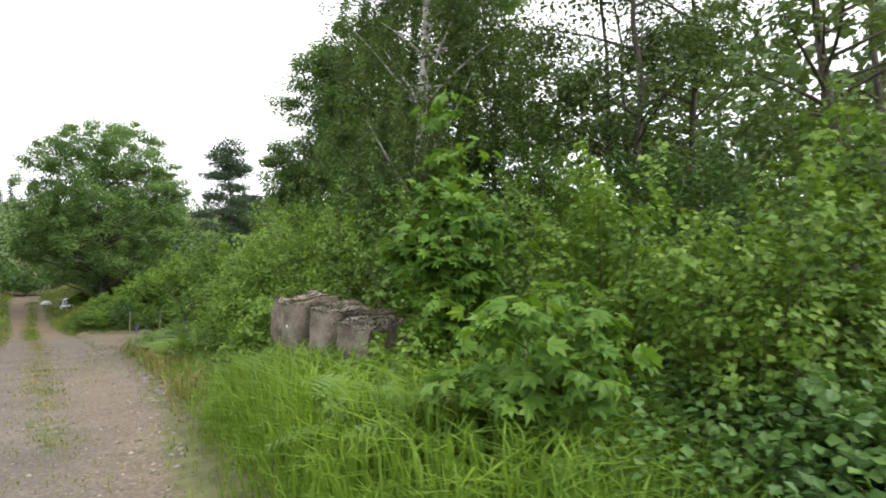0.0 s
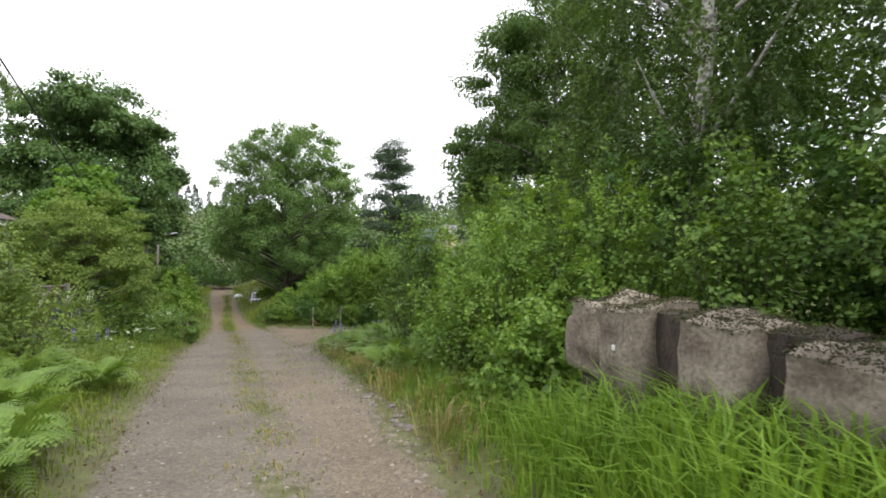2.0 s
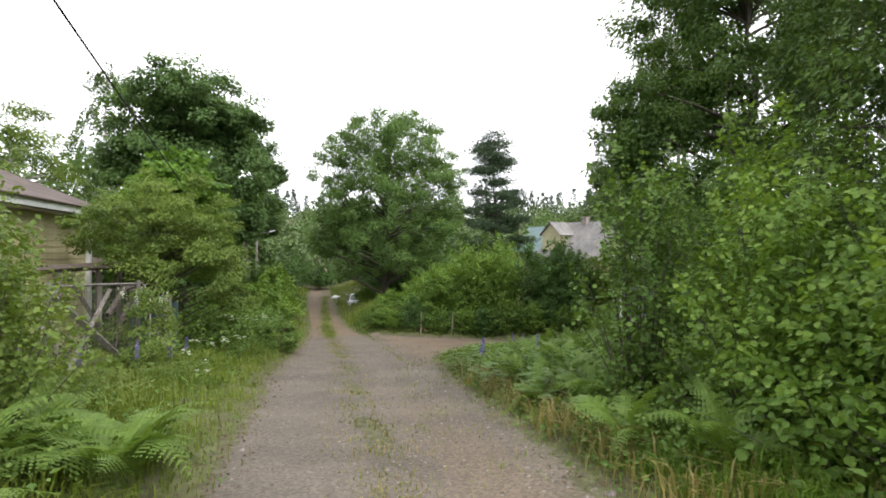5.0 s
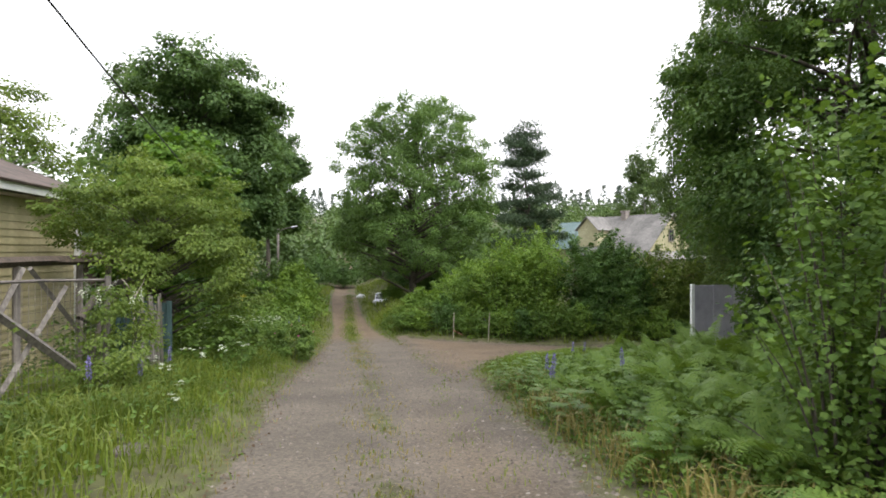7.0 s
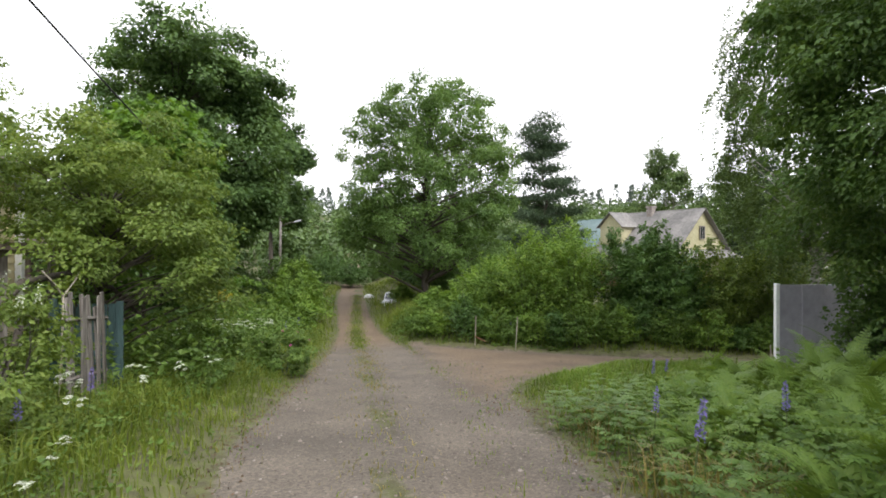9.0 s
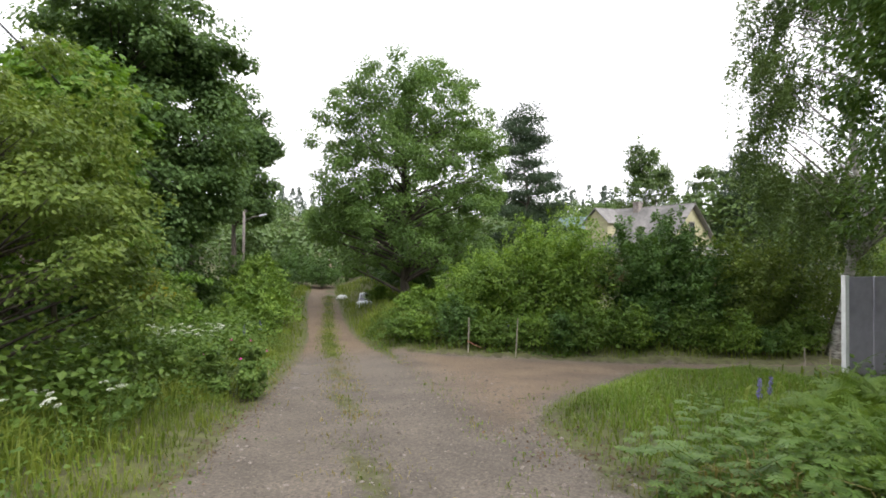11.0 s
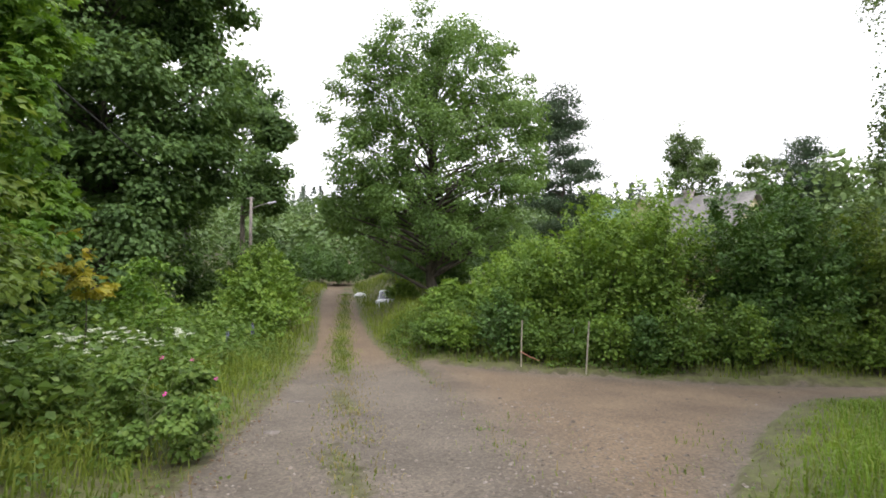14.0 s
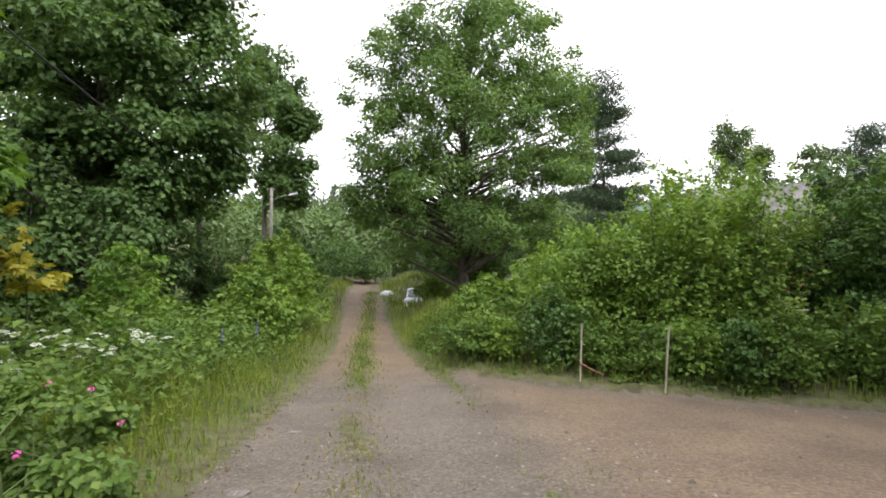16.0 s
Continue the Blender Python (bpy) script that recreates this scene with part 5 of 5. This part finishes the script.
UMBELS = umbel_parts()
USTEM = tube(Buf(), [(0, 0, -0.05), (0.01, 0, 0.5), (0, 0, 0.9)], [0.007, 0.005, 0.003], 5).mesh("stem", M["stem"])
ULEAF = leaves(Buf(), np.random.default_rng(3).normal(0, 1, (60, 3)) * [0.13, 0.13, 0.14] + [0, 0, 0.35], 0.075, np.random.default_rng(4), KITE, 0.5).mesh("leaf", M["herb"])


def cow_parsley(x, y, s):
    th_ = new("cow_parsley")
    th_.matrix_world = pose(x, y, float(land(x, y)), frn.normal(0, 5), frn.normal(0, 5), frn.uniform(0, 360)) @ Matrix.Diagonal((s, s, s, 1))
    part("stem", USTEM, th_)
    tagged(part("leaf", ULEAF, th_), kind="stuff")
    for k in range(4):
        u = part("umbel", UMBELS[k % 3], th_)
        u.location = (frn.normal(0, 0.085), frn.normal(0, 0.085), 0.86 + frn.uniform(-0.08, 0.08))
    return tagged(th_, "white-flowered cow parsley in the tall verge grass", "flower", "cow parsley")


for k in range(20):
    cow_parsley(frn.uniform(-4.4, -2.5), frn.uniform(24.6, 30.0), frn.uniform(0.85, 1.15))
for k in range(9):
    cow_parsley(frn.uniform(-4.0, -2.4), frn.uniform(18.5, 23.5), frn.uniform(0.6, 0.85))
for k in range(3):
    cow_parsley(frn.uniform(-2.6, -1.8), frn.uniform(14.8, 17.5), frn.uniform(0.3, 0.5))

rose = plant("rose_bush", "dark-leaved rugosa rose bush with pink blossoms", "shrub", -1.72, 24.7, 0.95, 0.5, "herb", 0.055, 4200, 34, 0.05, 0.012, shape=KITE, wide=0.9, seed=120, flat=0.6, spread=0.36, stems=5, limb=22, bark="stem")
rr = np.random.default_rng(121)
petals = flower_mesh("blossom", np.stack([0.012 * np.cos(np.arange(12) * 2.4), 0.012 * np.sin(np.arange(12) * 2.4), 0.002 * np.arange(12)], -1), 0.016, "petal_pink", rr, 0.6)
for k in range(6):
    a, q = rr.uniform(0, 6.28), rr.uniform(0.3, 1)
    ob = part("blossom", petals, rose, "pink rose blossom")
    ob.location = (0.55 * q * math.cos(a), 0.55 * q * math.sin(a), 0.62 + 0.42 * (1 - q * q) + rr.uniform(-0.1, 0.1))
    ob.rotation_euler = (rr.normal(0, 0.5), rr.normal(0, 0.5), 0)
for k, (x, y) in enumerate([(-2.6, 25.6), (-3.0, 23.2), (-3.4, 25.0)]):
    plant("rose_bush", "leafy rose bush without many flowers on the verge", "shrub", x, y, 0.95, 0.6, "herb", 0.055, 2600, 30, 0.05, 0.012, shape=KITE, wide=0.9, seed=122 + k, flat=0.6, spread=0.36, stems=5, limb=20, bark="stem", group="rose bushes")
plumes = bpy.data.objects["spiraea_bush"]
plume = flower_mesh("plume", np.random.default_rng(5).normal(0, 1, (50, 3)) * [0.016, 0.016, 0.07], 0.02, "petal_white", rr, 1.0)
for k in range(6):
    a = rr.uniform(0, 6.28)
    ob = tagged(part("plume", plume, plumes, "pale feathery flower plume"), kind="stuff")
    ob.location = (0.4 * math.cos(a), 0.4 * math.sin(a), 1.58 + rr.uniform(-0.1, 0.15))
    ob.rotation_euler = (rr.normal(0, 0.4), rr.normal(0, 0.4), 0)


# ---- grass, undergrowth and gravel ----
sc = np.random.default_rng(200)


def away(x, y):
    """Metres outside the gravel."""
    off = np.maximum(left_edge(y) - x, x - right_edge(y))
    side_ = np.minimum(np.minimum(y - side_south(x), side_north(x) - y), x - 1.5)
    return np.where(side_ > 0, -side_, np.where((x > 1.5) & (y > 20), np.minimum(np.maximum(off, 0), -side_ + 0 * x), off))


def blades(name, label, x, y, h, mat, width=0.007, lean=0.45):
    n = len(x)
    z = land(x, y)
    a = sc.uniform(0, 2 * np.pi, n)
    d = np.stack([np.cos(a), np.sin(a), 0 * a], -1)
    s = np.stack([-np.sin(a + sc.normal(0, 0.5, n)), np.cos(a), 0 * a], -1)
    p = np.stack([x, y, z - 0.01], -1)
    le = (sc.uniform(0.1, 1.0, n) * lean * h)[:, None]
    up = np.array([0, 0, 1.0])
    hh, w = h[:, None], (width * sc.uniform(0.6, 1.5, n) * (0.6 + h))[:, None]
    v = np.stack([p - s * w, p + s * w, p + d * le * 0.45 + up * hh * 0.7 + s * w * 0.75, p + d * le * 0.45 + up * hh * 0.7 - s * w * 0.75, p + d * le * 1.3 + up * hh * (1.0 - 0.25 * lean)], 1)
    f = np.array([[0, 1, 2], [0, 2, 3], [3, 2, 4]])[None] + (np.arange(n) * 5)[:, None, None]
    return tagged(new(name, Buf().add(v, f).mesh(name, M[mat])), label, "grass", kind="stuff")


def scatter(n, x0, x1, y0, y1, keep):
    x, y = sc.uniform(x0, x1, n), sc.uniform(y0, y1, n)
    clump = 0.5 + 0.5 * np.sin(x * 3.1 + 1.7 * np.sin(y * 2.3)) * np.cos(y * 2.7 + 1.3 * np.sin(x * 1.9))
    k = sc.uniform(0, 1, n) < keep(x, y, clump)
    return x[k], y[k]


x, y = scatter(60000, -5.5, -1.1, 3, 36, lambda x, y, c: smooth(away(x, y), -0.1, 0.6) * (0.35 + 0.65 * c))
blades("grass", "tall green and straw-tinted verge grass", x, y, (0.08 + 0.36 * smooth(away(x, y), 0.1, 1.6)) * sc.uniform(0.6, 1.4, len(x)), "grass", 0.007, 0.75)
x, y = scatter(95000, 0.8, 5.2, -1.5, 12.5, lambda x, y, c: smooth(away(x, y), 0.1, 0.7) * (0.3 + 0.7 * c) * (1 - 0.65 * smooth(x, 2.5, 3.4)))
blades("grass", "lush bright-green tall grass by concrete blocks", x, y, (0.12 + 0.58 * smooth(away(x, y), 0.1, 1.0) * (1 - 0.72 * smooth(y, 6.2, 8.2)) * (0.5 + 0.5 * smooth(y, 1.0, 2.8))) * sc.uniform(0.5, 1.4, len(x)), "lushgrass", 0.0055, 0.8)
x, y = scatter(46000, 2.0, 9.5, 12, 28, lambda x, y, c: smooth(away(x, y), -0.1, 0.8) * (0.35 + 0.65 * c))
blades("grass", "short green grass beside the side road", x, y, (0.05 + 0.10 * smooth(away(x, y), 0.1, 1.2)) * sc.uniform(0.6, 1.5, len(x)), "grass", 0.008, 1.0)
x, y = scatter(26000, 2.0, 9.5, 19, 28, lambda x, y, c: smooth(away(x, y), 0.0, 0.7) * (0.3 + 0.7 * c))
blades("grass", "bright young grass beside the side road", x, y, (0.05 + 0.16 * smooth(away(x, y), 0.1, 1.2)) * sc.uniform(0.6, 1.4, len(x)), "lushgrass", 0.006, 0.8)
x, y = scatter(30000, 0.8, 14, 28.5, 40, lambda x, y, c: smooth(away(x, y), -0.1, 0.4) * (0.3 + 0.7 * c))
blades("grass", "rough grass and weeds on the bank", x, y, (0.10 + 0.4 * smooth(away(x, y), 0.1, 1.2)) * sc.uniform(0.6, 1.4, len(x)), "grass", 0.009)
x, y = scatter(40000, -2.4, 3.3, 3, 34, lambda x, y, c: np.exp(-((away(x, y) - 0.38) / 0.32) ** 2) * (0.45 + 0.55 * c))
blades("grass", "short bright grass creeping over the gravel edge", x, y, (0.06 + 0.12 * smooth(away(x, y), 0.0, 0.6)) * sc.uniform(0.5, 1.5, len(x)), "grass", 0.008, 0.9)
x, y = scatter(14000, -4, 5, 36, 58, lambda x, y, c: smooth(away(x, y), -0.1, 0.4))
blades("grass", "grass along the far track", x, y, 0.3 * sc.uniform(0.5, 1.4, len(x)), "grass", 0.012)
x, y = scatter(14000, -2.6, 2.6, 3, 30, lambda x, y, c: np.exp(-((away(x, y) - 0.05) / 0.3) ** 2) * (0.15 + 0.6 * c ** 2))
blades("dry_grass", "sparse dry grass along the gravel edge", x, y, 0.10 * sc.uniform(0.4, 1.6, len(x)), "drygrass", 0.005)
x, y = scatter(30000, -0.8, 0.7, 3, 50, lambda x, y, c: np.exp(-((x - np.interp(y, [20, 37], [0.1, -0.25])) / 0.28) ** 2) * np.clip(0.08 + 0.8 * c ** 2 * (y < 27) + 0.9 * smooth(y, 29, 32), 0, 1))
blades("grass", "thin grass strip between the wheel tracks", x, y, (0.045 + 0.06 * smooth(y, 28, 33)) * sc.uniform(0.5, 1.5, len(x)), "grass", 0.008, 0.8)
x, y = scatter(12000, 1.1, 3.0, 6.5, 19, lambda x, y, c: smooth(away(x, y), 0.0, 0.3) * c ** 2)
blades("dry_grass", "brown dead stalks on the verge", x, y, 0.27 * sc.uniform(0.5, 1.5, len(x)), "drygrass", 0.007, 0.9)
x, y = scatter(14000, -0.8, 0.9, 4, 30, lambda x, y, c: np.exp(-((x - 0.08) / 0.38) ** 2) * (0.15 + 0.85 * c ** 2))
blades("dry_grass", "straw-coloured grass between the wheel tracks", x, y, 0.06 * sc.uniform(0.5, 1.5, len(x)), "drygrass", 0.007, 0.9)
x, y = scatter(22000, 0.6, 5.0, 10, 26, lambda x, y, c: (away(x, y) > -1.1) * (away(x, y) < 0.3) * c ** 2.5 * 0.6)
blades("grass", "scattered grass tufts at the gravel edge", x, y, 0.06 * sc.uniform(0.5, 1.5, len(x)), "grass", 0.006, 0.8)


def undergrowth(name, label, n, x0, x1, y0, y1, hmax, size, mat, keep, per=10, shape=KITE):
    x, y = scatter(n, x0, x1, y0, y1, keep)
    h = hmax * sc.uniform(0.4, 1.1, len(x)) * np.clip(smooth(away(x, y), 0.0, 1.0), 0.25, 1)
    k = np.repeat(np.arange(len(x)), per)
    t = sc.uniform(0.1, 1, len(k))
    p = np.stack([x[k], y[k], land(x, y)[k] + h[k] * t], -1) + sc.normal(0, 0.09, (len(k), 3)) * [1, 1, 0.25]
    return tagged(new(name, leaves(Buf(), p, size * 1.1, sc, shape, 0.75, 0.5, 0.25).mesh(name, M[mat])), label, "undergrowth", kind="stuff")


undergrowth("undergrowth", "leafy green weeds on the verge", 4600, -6.5, -1.3, 6, 36, 0.55, 0.05, "herb", lambda x, y, c: smooth(away(x, y), 0.2, 1.2) * (0.25 + 0.75 * (1 - c)))
undergrowth("undergrowth", "tall leafy weeds and nettles on the verge", 3000, -6.5, -2.0, 21.5, 37, 1.25, 0.10, "herb", lambda x, y, c: smooth(away(x, y), 0.7, 1.7) * (0.4 + 0.6 * c))
undergrowth("undergrowth", "leafy green weeds covering the bank", 5200, 1.2, 16, 29, 37, 0.75, 0.085, "herb", lambda x, y, c: smooth(away(x, y), 0.1, 0.6) * (0.4 + 0.6 * c))
undergrowth("undergrowth", "dark leafy weeds below roadside shrubs", 3000, 2.2, 9, 1.5, 13.5, 0.6, 0.085, "herb", lambda x, y, c: smooth(away(x, y), 0.6, 1.6) * (0.4 + 0.6 * c))
# Darker leaf colour than the other weeds, standing in for the grove's shade.
undergrowth("undergrowth", "nettles darkened to stand for the shade of the grove", 5200, 2.2, 6.5, -1.5, 3.0, 0.7, 0.06, "lilac", lambda x, y, c: smooth(x, 2.0, 3.0) * (0.35 + 0.65 * c))
undergrowth("undergrowth", "low leafy weeds under trees", 1800, 4.5, 16, 8, 24, 0.5, 0.10, "herb", lambda x, y, c: (0.5 + 0.5 * c) * ((x > 8.5) | (y < 17)))
undergrowth("undergrowth", "leafy weeds between ferns on the verge", 3600, 1.6, 5.4, 11, 19.3, 0.5, 0.055, "herb", lambda x, y, c: smooth(away(x, y), 0.05, 0.45) * (0.35 + 0.65 * c))
undergrowth("undergrowth", "dark weeds below the maples", 2200, -12, -4, 26, 48, 0.8, 0.13, "lilac", lambda x, y, c: 0.6 + 0.4 * c)
undergrowth("undergrowth", "low creeping weeds at the gravel edge", 1500, -2.6, 3.2, 4, 30, 0.10, 0.035, "herb", lambda x, y, c: np.exp(-((away(x, y) - 0.1) / 0.25) ** 2) * c)


def pebbles(name, label, n, x0, x1, y0, y1, s0, s1, keep):
    x, y = scatter(n, x0, x1, y0, y1, keep)
    k = len(x)
    s = s0 + (s1 - s0) * sc.uniform(0, 1, k) ** 3
    base = np.array([[1, 0, 0], [0.3, 0.9, 0], [-0.8, 0.55, 0], [-0.75, -0.6, 0], [0.35, -0.95, 0], [0.1, 0.05, 0.7], [0.45, 0.3, 0.5]])
    v = base[None] * sc.uniform(0.65, 1.35, (k, 7, 3))
    a = sc.uniform(0, 6.28, k)
    c, q = np.cos(a)[:, None], np.sin(a)[:, None]
    v = np.stack([v[..., 0] * c - v[..., 1] * q, v[..., 0] * q + v[..., 1] * c, v[..., 2]], -1) * s[:, None, None]
    v += np.stack([x, y, land(x, y) - 0.1 * s], -1)[:, None]
    f = np.array([[0, 1, 6], [1, 5, 6], [1, 2, 5], [2, 3, 5], [3, 4, 5], [4, 0, 5], [0, 6, 5]])[None] + (np.arange(k) * 7)[:, None, None]
    return tagged(new(name, Buf().add(v, f).mesh(name, M["pebble"])), label, "gravel", kind="stuff")


pebbles("gravel", "loose grey and pinkish gravel on the track", 27000, -1.6, 3.2, 4, 27, 0.007, 0.026, lambda x, y, c: (away(x, y) < 0.05) * (0.4 + 0.6 * c) * (1 - 0.6 * np.exp(-((x + 0.55) / 0.25) ** 2)))
pebbles("gravel", "scattered larger pale stones on the track", 900, -1.5, 9, 4, 31, 0.018, 0.045, lambda x, y, c: (away(x, y) < 0.0) * 0.7)
pebbles("gravel", "coarser gravel rolled to the road edge", 9000, 0.6, 3.6, 5, 24, 0.012, 0.035, lambda x, y, c: np.exp(-((away(x, y) + 0.1) / 0.25) ** 2))

x, y = scatter(26000, -30, 30, -8, 46, lambda x, y, c: (away(x, y) > 1.5) * (0.3 + 0.7 * c))
blades("meadow_grass", "rough grass under the trees and round the gardens", x, y, 0.28 * sc.uniform(0.5, 1.5, len(x)), "grass", 0.022, 0.6)


def litter(n, x0, x1, y0, y1, keep):
    x, y = scatter(n, x0, x1, y0, y1, keep)
    p = np.stack([x, y, land(x, y) + 0.008], -1)
    return tagged(new("leaf_litter", leaves(Buf(), p, 0.035, sc, KITE, 0.8, 0.35, 0.0).mesh("leaf_litter", M["litter"])), "brown dead leaves and twigs along the gravel edge", "litter", kind="stuff")


litter(9000, -2.4, -0.9, 4, 34, lambda x, y, c: np.exp(-((away(x, y) - 0.02) / 0.22) ** 2) * (0.3 + 0.7 * c))
litter(7000, 1.3, 3.2, 4, 22, lambda x, y, c: np.exp(-((away(x, y) - 0.15) / 0.25) ** 2) * (0.3 + 0.7 * (1 - c)))
litter(5000, 1.0, 14, 28, 33.5, lambda x, y, c: np.exp(-((away(x, y) - 0.2) / 0.3) ** 2) * (0.3 + 0.7 * c))
